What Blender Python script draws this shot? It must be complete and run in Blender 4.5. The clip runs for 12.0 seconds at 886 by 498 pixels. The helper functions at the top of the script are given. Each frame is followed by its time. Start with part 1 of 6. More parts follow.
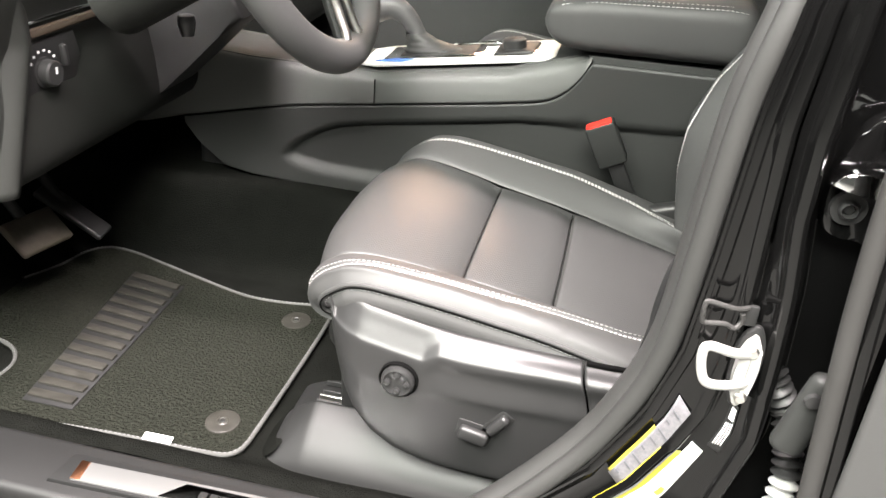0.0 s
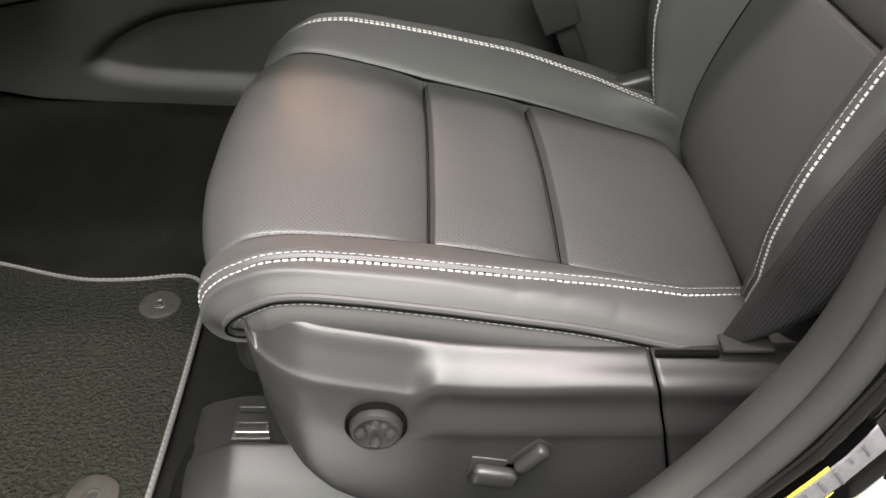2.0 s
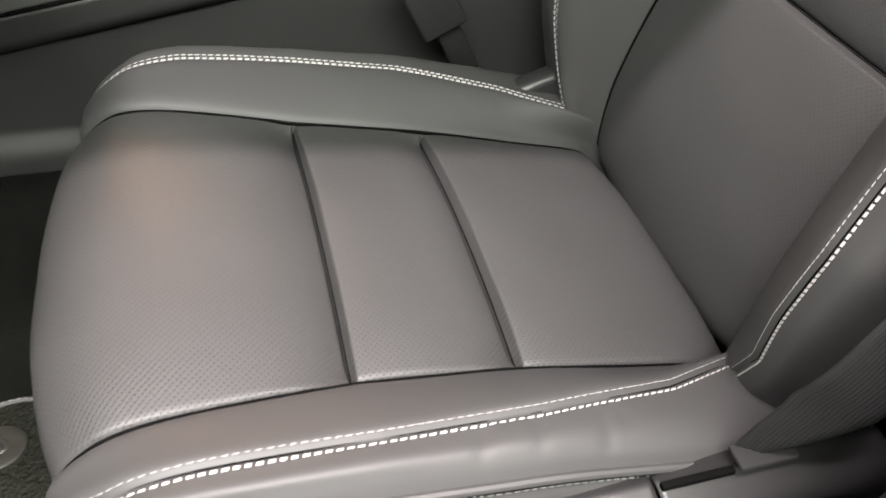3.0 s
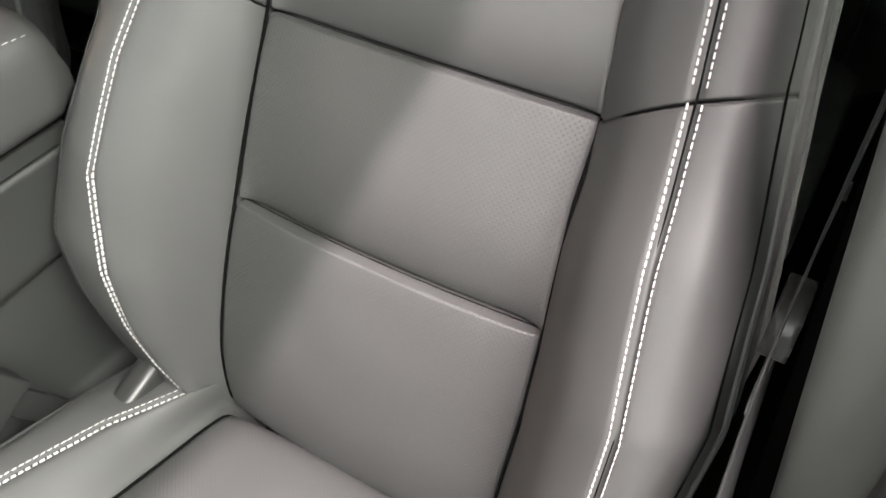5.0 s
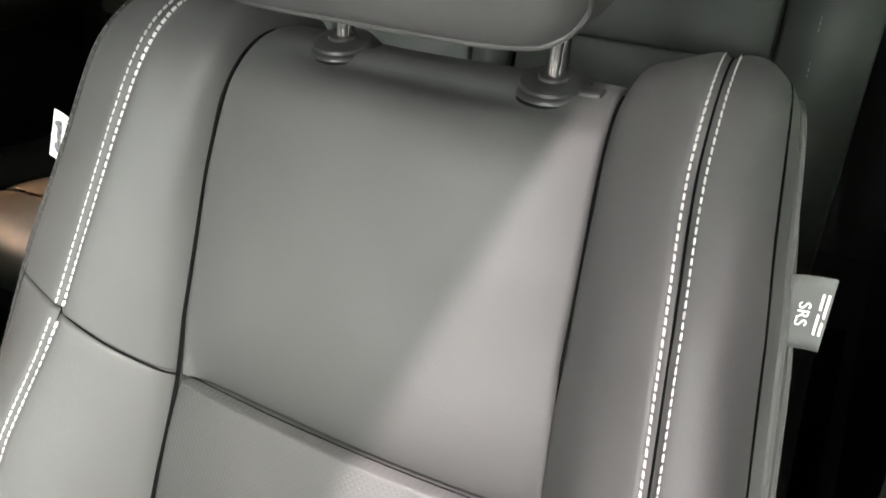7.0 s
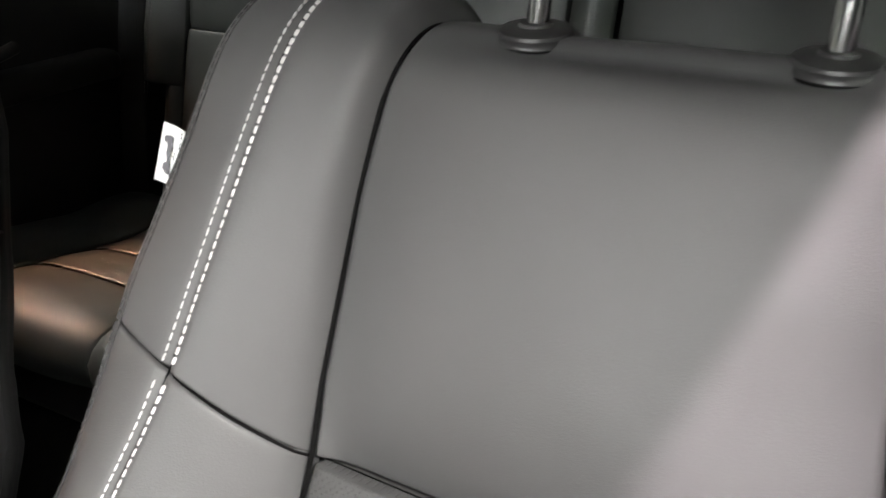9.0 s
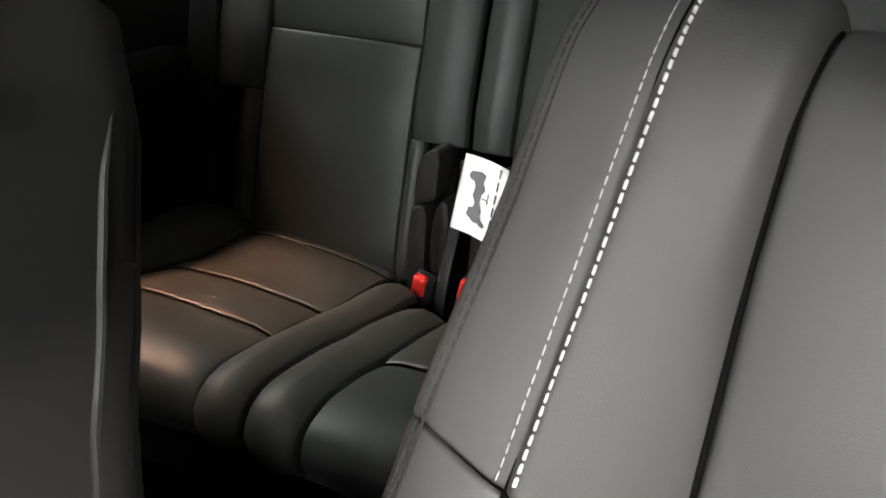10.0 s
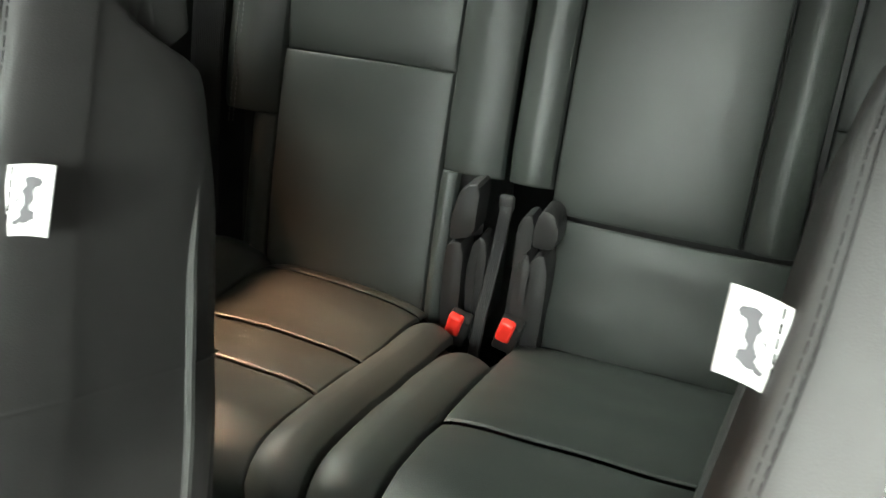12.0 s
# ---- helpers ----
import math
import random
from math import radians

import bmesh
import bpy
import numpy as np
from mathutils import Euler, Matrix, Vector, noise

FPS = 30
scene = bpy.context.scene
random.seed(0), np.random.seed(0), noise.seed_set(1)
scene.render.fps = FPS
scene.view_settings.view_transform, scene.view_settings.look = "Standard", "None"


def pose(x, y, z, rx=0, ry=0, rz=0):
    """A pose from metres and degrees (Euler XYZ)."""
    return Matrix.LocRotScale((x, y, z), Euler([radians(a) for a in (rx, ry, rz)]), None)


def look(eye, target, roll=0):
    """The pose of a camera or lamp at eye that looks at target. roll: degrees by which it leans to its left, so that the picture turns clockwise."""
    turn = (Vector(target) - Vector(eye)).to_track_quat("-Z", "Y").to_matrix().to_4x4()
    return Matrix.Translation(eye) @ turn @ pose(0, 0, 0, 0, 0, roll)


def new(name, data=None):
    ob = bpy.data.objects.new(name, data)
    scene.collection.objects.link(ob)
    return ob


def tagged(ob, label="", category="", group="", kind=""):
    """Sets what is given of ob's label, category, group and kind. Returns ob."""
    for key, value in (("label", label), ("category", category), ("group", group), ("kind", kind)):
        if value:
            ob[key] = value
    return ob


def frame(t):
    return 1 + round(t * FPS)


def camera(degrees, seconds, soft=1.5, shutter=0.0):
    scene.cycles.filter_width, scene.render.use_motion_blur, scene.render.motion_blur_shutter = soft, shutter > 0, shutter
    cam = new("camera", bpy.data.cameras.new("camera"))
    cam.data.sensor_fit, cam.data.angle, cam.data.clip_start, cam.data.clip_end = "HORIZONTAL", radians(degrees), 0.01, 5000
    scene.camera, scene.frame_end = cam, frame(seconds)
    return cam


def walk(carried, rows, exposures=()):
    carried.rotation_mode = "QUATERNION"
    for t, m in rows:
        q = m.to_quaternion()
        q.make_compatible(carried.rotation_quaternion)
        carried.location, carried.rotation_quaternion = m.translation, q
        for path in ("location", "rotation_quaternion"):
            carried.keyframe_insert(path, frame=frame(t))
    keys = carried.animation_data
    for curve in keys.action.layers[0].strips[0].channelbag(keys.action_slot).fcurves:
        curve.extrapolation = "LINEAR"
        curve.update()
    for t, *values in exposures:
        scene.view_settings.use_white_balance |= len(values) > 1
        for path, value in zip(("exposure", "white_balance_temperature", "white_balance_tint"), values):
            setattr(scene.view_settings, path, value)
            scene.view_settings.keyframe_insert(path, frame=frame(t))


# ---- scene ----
cam = camera(57.16, 12.0, shutter=0.2)
PATH = [
    (0, (0.1506, -1.0322, 0.8820), (-0.2013, 0.6920, -0.0684), 3.67),
    (0.5, (0.0990, -0.9345, 0.8517), (-0.1143, 0.7857, -0.1459), 3.61),
    (1, (0.0601, -0.8342, 0.8184), (-0.0594, 0.8432, -0.2643), 2.77),
    (1.5, (0.0229, -0.7563, 0.7839), (-0.0171, 0.8718, -0.3771), 2.45),
    (2, (-0.0295, -0.6910, 0.7807), (0.0794, 0.8747, -0.4590), 3.18),
    (2.5, (-0.0847, -0.6134, 0.7888), (0.2382, 0.8758, -0.5066), 4.18),
    (3, (-0.0436, -0.4788, 0.7796), (0.3783, 0.9289, -0.5771), 2.33),
    (3.5, (-0.0088, -0.4154, 0.7848), (0.6040, 0.8790, -0.6113), 2.32),
    (3.7, (-0.0071, -0.3952, 0.8087), (0.7049, 0.8224, -0.6092), 3.02),
    (5.3, (0.0320, -0.2527, 0.9755), (1.3084, 0.4079, -0.4154), 0.32),
    (5.5, (0.0453, -0.2508, 0.9848), (1.3596, 0.4086, -0.3708), 0.50),
    (6, (0.0806, -0.2366, 1.0064), (1.4748, 0.4104, -0.2733), 1.85),
    (6.5, (0.1078, -0.2161, 1.0238), (1.5705, 0.4463, -0.1686), 2.48),
    (7, (0.1437, -0.2265, 1.0374), (1.6228, 0.5603, -0.0550), 0.23),
    (7.2, (0.1490, -0.2308, 1.0400), (1.6480, 0.6074, 0.0152), -0.30),
    (8.8, (0.1372, -0.1260, 0.9776), (1.7554, 0.6929, 0.1345), 0.80),
    (9, (0.1593, -0.0840, 0.9458), (1.7561, 0.7430, 0.0703), 0.17),
    (9.5, (0.1647, 0.0520, 0.9264), (1.7791, 0.8534, 0.0596), 1.98),
    (10, (0.1797, 0.1232, 0.9231), (1.7948, 0.9193, 0.0526), 1.83),
    (10.5, (0.2212, 0.1536, 0.9246), (1.8382, 0.9365, 0.0459), 1.99),
    (11, (0.2446, 0.1646, 0.9146), (1.8705, 0.9233, 0.0311), 1.96),
    (11.5, (0.2330, 0.1848, 0.9286), (1.8723, 0.9156, 0.0461), 1.82),
    (12, (0.2016, 0.2617, 0.9442), (1.8643, 0.9397, 0.0634), 2.82),
]
walk(cam, [(t, look(eye, target, roll)) for t, eye, target, roll in PATH],
     exposures=[(0, 1.40, 6500, 9), (0.8, 0.86, 6500, 9), (1.5, 0.60, 6500, 9), (2.5, 0.58, 6500, 10), (3.7, 0.96, 6500, 10), (4.5, 1.52, 6500, 10), (5.3, 1.88, 6500, 10), (6.5, 2.14, 6500, 10), (7.2, 2.40, 6500, 11), (8.8, 2.18, 6450, 17), (9.0, 2.02, 6450, 17), (9.5, 1.76, 6450, 17), (11.0, 1.82, 6400, 15), (11.6, 2.06, 6400, 11), (12.0, 2.73, 6450, 5)])

# ---------------------------------------------------------------- light
world = bpy.data.worlds.new("hall_air")
world.use_nodes = True
scene.world = world
wbg = world.node_tree.nodes["Background"]
wbg.inputs["Color"].default_value = (0.84, 0.95, 0.82, 1)
wbg.inputs["Strength"].default_value = 0.27


def area_lamp(name, eye, target, sx, sy, power, colour):
    data = bpy.data.lights.new(name, "AREA")
    data.shape, data.size, data.size_y, data.energy, data.color = "RECTANGLE", sx, sy, power, colour
    ob = new(name, data)
    ob.matrix_world = look(eye, target)
    return ob


area_lamp("ceiling_tube_lamp", (0.3, -1.035, 3.2), (0.3, -0.10, 0.86), 2.6, 0.07, 240, (1.0, 0.87, 0.885))
area_lamp("overhead_fill_lamp", (-0.25, -2.7, 4.0), (0.1, 0.0, 0.5), 3.8, 2.0, 620, (1.0, 1.0, 0.925))
# Unseen far-side panel, added to fill the bench cushion.
area_lamp("overhead_fill_lamp", (0.9, 4.1, 3.9), (0.9, 0.5, 0.4), 3.0, 1.2, 58, (0.97, 1.0, 0.94))
# Unseen lamp ahead of the windscreen, added to fill backrest and bench.
area_lamp("front_fill_lamp", (-4.4, -0.5, 2.6), (0.3, 0.3, 0.7), 3.4, 1.1, 74, (0.98, 1.0, 0.96))
work = bpy.data.lights.new("warm_work_lamp", "SPOT")
work.energy, work.color, work.spot_size, work.spot_blend, work.shadow_soft_size = 330, (1.0, 0.54, 0.32), radians(8.6), 1.0, 0.16
new("warm_work_lamp", work).matrix_world = look((0.80, 2.5, 2.95), (0.87, 0.82, 0.44))
work = bpy.data.lights.new("warm_work_lamp", "SPOT")
work.energy, work.color, work.spot_size, work.spot_blend, work.shadow_soft_size = 150, (1.0, 0.54, 0.34), radians(18.0), 1.0, 0.5
new("warm_work_lamp", work).matrix_world = look((-0.35, 3.2, 2.10), (-0.14, -0.08, 0.42))

# ---------------------------------------------------------------- materials


def nodes_of(name):
    m = bpy.data.materials.new(name)
    m.use_nodes = True
    nt = m.node_tree
    return m, nt, nt.nodes["Principled BSDF"]


def add(nt, kind, **sockets):
    n = nt.nodes.new(kind)
    for k, v in sockets.items():
        n.inputs[k].default_value = v
    return n


def grainy(name, colour, rough, scale=900.0, bump=0.15, vary=0.18, metal=0.0, depth=0.0004, spec=0.5, blotch=7.0, roughvary=0.12, coords="Object", voronoi=True):
    """A surface with fine grain relief and a slow change of tone and gloss."""
    m, nt, b = nodes_of(name)
    tc = nt.nodes.new("ShaderNodeTexCoord")
    big = add(nt, "ShaderNodeTexNoise", Scale=blotch, Detail=5.0, Roughness=0.6)
    nt.links.new(tc.outputs[coords], big.inputs["Vector"])
    ramp = nt.nodes.new("ShaderNodeMapRange")
    ramp.inputs["To Min"].default_value, ramp.inputs["To Max"].default_value = 1 - vary, 1 + vary
    nt.links.new(big.outputs["Fac"], ramp.inputs["Value"])
    mul = nt.nodes.new("ShaderNodeVectorMath")
    mul.operation = "SCALE"
    mul.inputs[0].default_value = colour
    nt.links.new(ramp.outputs["Result"], mul.inputs["Scale"])
    nt.links.new(mul.outputs["Vector"], b.inputs["Base Color"])
    rr = nt.nodes.new("ShaderNodeMapRange")
    rr.inputs["To Min"].default_value, rr.inputs["To Max"].default_value = max(rough - roughvary, 0.03), min(rough + roughvary, 1)
    nt.links.new(big.outputs["Fac"], rr.inputs["Value"])
    nt.links.new(rr.outputs["Result"], b.inputs["Roughness"])
    b.inputs["Metallic"].default_value = metal
    b.inputs["Specular IOR Level"].default_value = spec
    if bump > 0:
        if voronoi:
            fine = add(nt, "ShaderNodeTexVoronoi", Scale=scale)
            out = fine.outputs["Distance"]
        else:
            fine = add(nt, "ShaderNodeTexNoise", Scale=scale, Detail=3.0)
            out = fine.outputs["Fac"]
        nt.links.new(tc.outputs[coords], fine.inputs["Vector"])
        bp = add(nt, "ShaderNodeBump", Strength=bump, Distance=depth)
        nt.links.new(out, bp.inputs["Height"])
        nt.links.new(bp.outputs["Normal"], b.inputs["Normal"])
    return m


def perforated(name, colour, rough, mid_fade=0.75, hole_tone=0.38):
    """Leather with a fine grid of punched holes, laid out in metres on the UV map."""
    m, nt, b = nodes_of(name)
    tc = nt.nodes.new("ShaderNodeTexCoord")
    sc = nt.nodes.new("ShaderNodeVectorMath")
    sc.operation = "SCALE"
    sc.inputs["Scale"].default_value = 1 / 0.0033
    nt.links.new(tc.outputs["UV"], sc.inputs[0])
    rot = nt.nodes.new("ShaderNodeVectorRotate")
    rot.rotation_type = "Z_AXIS"
    rot.inputs["Angle"].default_value = radians(45)
    nt.links.new(sc.outputs["Vector"], rot.inputs["Vector"])
    fr = nt.nodes.new("ShaderNodeVectorMath")
    fr.operation = "FRACTION"
    nt.links.new(rot.outputs["Vector"], fr.inputs[0])
    sub = nt.nodes.new("ShaderNodeVectorMath")
    sub.operation = "DISTANCE"
    sub.inputs[1].default_value = (0.5, 0.5, 0)
    nt.links.new(fr.outputs["Vector"], sub.inputs[0])
    hole = nt.nodes.new("ShaderNodeMapRange")
    hole.inputs["From Min"].default_value, hole.inputs["From Max"].default_value = 0.14, 0.27
    nt.links.new(sub.outputs["Value"], hole.inputs["Value"])
    # worn fades the holes towards the middle, imitating how only grazing light shows them
    sep = nt.nodes.new("ShaderNodeSeparateXYZ")
    nt.links.new(tc.outputs["UV"], sep.inputs["Vector"])
    side = nt.nodes.new("ShaderNodeMath")
    side.operation = "ABSOLUTE"
    nt.links.new(sep.outputs["X"], side.inputs[0])
    worn = nt.nodes.new("ShaderNodeMapRange")
    worn.inputs["From Min"].default_value, worn.inputs["From Max"].default_value = 0.05, 0.13
    worn.inputs["To Min"].default_value, worn.inputs["To Max"].default_value = mid_fade, 0.0
    nt.links.new(side.outputs["Value"], worn.inputs["Value"])
    keep = nt.nodes.new("ShaderNodeMath")
    keep.operation = "MAXIMUM"
    nt.links.new(worn.outputs["Result"], keep.inputs[0])
    nt.links.new(hole.outputs["Result"], keep.inputs[1])
    big = add(nt, "ShaderNodeTexNoise", Scale=6.0, Detail=4.0)
    nt.links.new(tc.outputs["Object"], big.inputs["Vector"])
    vr = nt.nodes.new("ShaderNodeMapRange")
    vr.inputs["To Min"].default_value, vr.inputs["To Max"].default_value = 0.85, 1.15
    nt.links.new(big.outputs["Fac"], vr.inputs["Value"])
    hm = nt.nodes.new("ShaderNodeMapRange")
    hm.inputs["To Min"].default_value, hm.inputs["To Max"].default_value = hole_tone, 1.0
    nt.links.new(keep.outputs["Value"], hm.inputs["Value"])
    mu = nt.nodes.new("ShaderNodeMath")
    mu.operation = "MULTIPLY"
    nt.links.new(vr.outputs["Result"], mu.inputs[0])
    nt.links.new(hm.outputs["Result"], mu.inputs[1])
    col = nt.nodes.new("ShaderNodeVectorMath")
    col.operation = "SCALE"
    col.inputs[0].default_value = colour
    nt.links.new(mu.outputs["Value"], col.inputs["Scale"])
    nt.links.new(col.outputs["Vector"], b.inputs["Base Color"])
    b.inputs["Roughness"].default_value = rough
    grain = add(nt, "ShaderNodeTexVoronoi", Scale=1100.0)
    nt.links.new(tc.outputs["Object"], grain.inputs["Vector"])
    b1 = add(nt, "ShaderNodeBump", Strength=0.10, Distance=0.0003)
    nt.links.new(grain.outputs["Distance"], b1.inputs["Height"])
    b2 = add(nt, "ShaderNodeBump", Strength=0.5, Distance=0.0006)
    nt.links.new(keep.outputs["Value"], b2.inputs["Height"])
    nt.links.new(b1.outputs["Normal"], b2.inputs["Normal"])
    nt.links.new(b2.outputs["Normal"], b.inputs["Normal"])
    return m


def woven(name, colour, scale, rough=0.8, bump=0.6):
    """Ribbed webbing."""
    m, nt, b = nodes_of(name)
    tc = nt.nodes.new("ShaderNodeTexCoord")
    wv = add(nt, "ShaderNodeTexWave", Scale=scale, Distortion=0.6)
    nt.links.new(tc.outputs["UV"], wv.inputs["Vector"])
    bp = add(nt, "ShaderNodeBump", Strength=bump, Distance=0.0006)
    nt.links.new(wv.outputs["Fac"], bp.inputs["Height"])
    nt.links.new(bp.outputs["Normal"], b.inputs["Normal"])
    mr = nt.nodes.new("ShaderNodeMapRange")
    mr.inputs["To Min"].default_value, mr.inputs["To Max"].default_value = 0.6, 1.2
    nt.links.new(wv.outputs["Fac"], mr.inputs["Value"])
    mul = nt.nodes.new("ShaderNodeVectorMath")
    mul.operation = "SCALE"
    mul.inputs[0].default_value = colour
    nt.links.new(mr.outputs["Result"], mul.inputs["Scale"])
    nt.links.new(mul.outputs["Vector"], b.inputs["Base Color"])
    b.inputs["Roughness"].default_value = rough
    return m


LEATHER = grainy("black_leather", (0.046, 0.046, 0.0455), 0.56, 1000, 0.13, 0.14, roughvary=0.06, spec=0.50)
# Same leather as the front seats, darkened and greened for the rear's dim light.
LEATHER_REAR_DIM = grainy("rear_leather_shade_tone", (0.027, 0.031, 0.028), 0.46, 900, 0.25, 0.16)
PERF = perforated("perforated_leather", (0.044, 0.044, 0.0435), 0.48)
PERF_BACK = perforated("perforated_backrest_leather", (0.046, 0.046, 0.0455), 0.51, 0.62, 0.70)
THREAD = grainy("light_thread", (0.46, 0.45, 0.44), 0.6, 2500, 0.3, 0.15, voronoi=False)
THREAD_DARK = grainy("grey_thread", (0.16, 0.16, 0.16), 0.6, 2500, 0.3, 0.15, voronoi=False)
# Black for thread and joints; also paints shade in seam grooves and gaps.
SEAM = grainy("seam_and_gap_black", (0.003, 0.003, 0.003), 0.9, 900, 0.2, 0.1, spec=0.05)
PLASTIC = grainy("satin_black_plastic", (0.021, 0.021, 0.021), 0.38, 1600, 0.16, 0.08, roughvary=0.04, spec=0.42)
CONSOLE_TOP = grainy("pale_cover_plastic", (0.062, 0.064, 0.061), 0.48, 1600, 0.16, 0.08, roughvary=0.04, spec=0.45)
SOFT = grainy("soft_grained_dash_plastic", (0.022, 0.023, 0.022), 0.52, 1300, 0.3, 0.12, spec=0.36)
DASH = grainy("dark_grained_dash", (0.0135, 0.0142, 0.0128), 0.55, 1300, 0.3, 0.15, spec=0.25)
DARK = grainy("dark_hard_plastic", (0.012, 0.012, 0.012), 0.5, 1300, 0.2, 0.15)
CARPET = grainy("black_carpet", (0.007, 0.0073, 0.0065), 0.95, 420, 1.0, 0.45, depth=0.003, blotch=28, spec=0.0, voronoi=False)
PILE = grainy("floor_mat_pile", (0.0185, 0.0195, 0.0155), 0.95, 240, 1.0, 0.95, depth=0.012, blotch=190, spec=0.02, voronoi=False)
EDGE = grainy("mat_binding", (0.065, 0.065, 0.062), 0.75, 1500, 0.6, 0.3, voronoi=False)
RUBBER = grainy("worn_rubber", (0.027, 0.0255, 0.022), 0.36, 700, 0.3, 0.7, blotch=60)
PILLARGREY = grainy("grey_pillar_trim", (0.029, 0.029, 0.028), 0.5, 1500, 0.15, 0.12, blotch=12)
# Draws the dark gaps beside leather-coloured edge stitches.
EDGE_STITCH_BLACK = grainy("edge_stitch_black", (0.014, 0.014, 0.014), 0.7, 2500, 0.3, 0.15, voronoi=False)
THREAD_GREY = grainy("mid_grey_thread", (0.30, 0.30, 0.30), 0.6, 2500, 0.3, 0.15, voronoi=False)
SEAL = grainy("rubber_door_seal", (0.026, 0.025, 0.024), 0.62, 1500, 0.15, 0.15, blotch=14)
PAINT = grainy("gloss_black_paint", (0.003, 0.003, 0.003), 0.05, 60, 0.0, 0.1, roughvary=0.02, spec=0.4)
CHROME = grainy("chrome", (0.80, 0.80, 0.80), 0.08, 60, 0.0, 0.05, metal=1.0, roughvary=0.03)
SATIN = grainy("satin_silver_trim", (0.74, 0.74, 0.72), 0.38, 900, 0.05, 0.08, metal=0.25)
STEEL = grainy("zinc_plated_steel", (0.72, 0.70, 0.66), 0.35, 300, 0.1, 0.2, metal=1.0, blotch=40)
WHITE = grainy("white_fabric_tag", (0.80, 0.80, 0.80), 0.7, 2500, 0.4, 0.05, voronoi=False)
TAGGREY = grainy("grey_tag_cloth", (0.075, 0.078, 0.076), 0.7, 2500, 0.4, 0.08, voronoi=False)
GREYINK = grainy("grey_ink", (0.10, 0.10, 0.11), 0.7, 900, 0.0, 0.1)
PAPER = grainy("white_sticker", (0.75, 0.75, 0.72), 0.45, 900, 0.0, 0.06)
YELLOW = grainy("yellow_sticker", (0.50, 0.42, 0.04), 0.45, 900, 0.0, 0.08)
RED = grainy("red_plastic", (0.72, 0.03, 0.02), 0.38, 900, 0.05, 0.08)
BELT = woven("belt_webbing", (0.012, 0.012, 0.0125), 120.0)
DOORGREY = grainy("door_reflection_grey", (0.048, 0.048, 0.047), 0.6, 1200, 0.25, 0.1)
CONCRETE = grainy("concrete_floor", (0.17, 0.168, 0.16), 0.5, 60, 0.2, 0.2, blotch=1.5)
WALLPAINT = grainy("hall_wall_paint", (0.15, 0.156, 0.148), 0.8, 200, 0.1, 0.08, blotch=1.0)
HEADLINER = grainy("headliner_cloth", (0.30, 0.29, 0.28), 0.95, 1200, 0.4, 0.06, voronoi=False)
GLASSM, _, gb = nodes_of("tinted_glass")
gb.inputs["Base Color"].default_value = (0.55, 0.60, 0.56, 1)
gb.inputs["Transmission Weight"].default_value = 1.0
gb.inputs["Roughness"].default_value = 0.0
gb.inputs["IOR"].default_value = 1.05
# Tint of an added pane, set to limit the light reaching the bench.
DARKPANE, _, gb = nodes_of("added_dark_pane")
gb.inputs["Base Color"].default_value = (0.050, 0.058, 0.050, 1)
gb.inputs["Transmission Weight"].default_value = 1.0
gb.inputs["Roughness"].default_value = 0.0
gb.inputs["IOR"].default_value = 1.05
# Worn rubber, its tone raised to stand in for light on the pad.
WORN_LIT = grainy("lit_worn_rubber", (0.085, 0.072, 0.055), 0.6, 500, 0.4, 0.6, blotch=45)

# ---------------------------------------------------------------- mesh helpers


def finish(name, me, material, parent=None, label="", sharp=40):
    me.materials.append(material)
    me.shade_smooth()
    if sharp:
        me.set_sharp_from_angle(angle=radians(sharp))
    ob = new(name, me)
    if parent is not None:
        ob.parent = parent
    if label:
        ob["label"] = label
    return ob


def part(name, bm, material, parent=None, label="", sharp=40):
    """One bmesh as one mesh object under its thing."""
    me = bpy.data.meshes.new(name)
    bmesh.ops.recalc_face_normals(bm, faces=bm.faces)
    bm.to_mesh(me)
    bm.free()
    return finish(name, me, material, parent, label, sharp)


def thing(name, label, category, group="", kind="", at=(0, 0, 0)):
    ob = new(name)
    ob.empty_display_size = 0.05
    ob.location = at
    return tagged(ob, label, category, group, kind)


def spline(pts, n):
    """A smooth curve through points, n samples a span (Catmull-Rom)."""
    p = np.array(pts, float)
    q = np.vstack([2 * p[0] - p[1], p, 2 * p[-1] - p[-2]])
    out = []
    for i in range(1, len(q) - 2):
        a, b, c, d = q[i - 1], q[i], q[i + 1], q[i + 2]
        for k in range(n):
            u = k / n
            out.append(0.5 * (2 * b + (c - a) * u + (2 * a - 5 * b + 4 * c - d) * u * u + (3 * b - 3 * c + d - a) * u ** 3))
    out.append(p[-1])
    return np.array(out)


def rounded_box(size, centre=(0, 0, 0), bevel=0.005, seg=3, turn=None):
    bm = bmesh.new()
    bmesh.ops.create_cube(bm, size=1)
    bmesh.ops.scale(bm, vec=size, verts=bm.verts)
    if bevel:
        bmesh.ops.bevel(bm, geom=list(bm.edges), offset=bevel, segments=seg, profile=0.5, affect="EDGES")
    m = Matrix.Translation(centre)
    if turn is not None:
        m = m @ turn
    bmesh.ops.transform(bm, matrix=m, verts=bm.verts)
    return bm


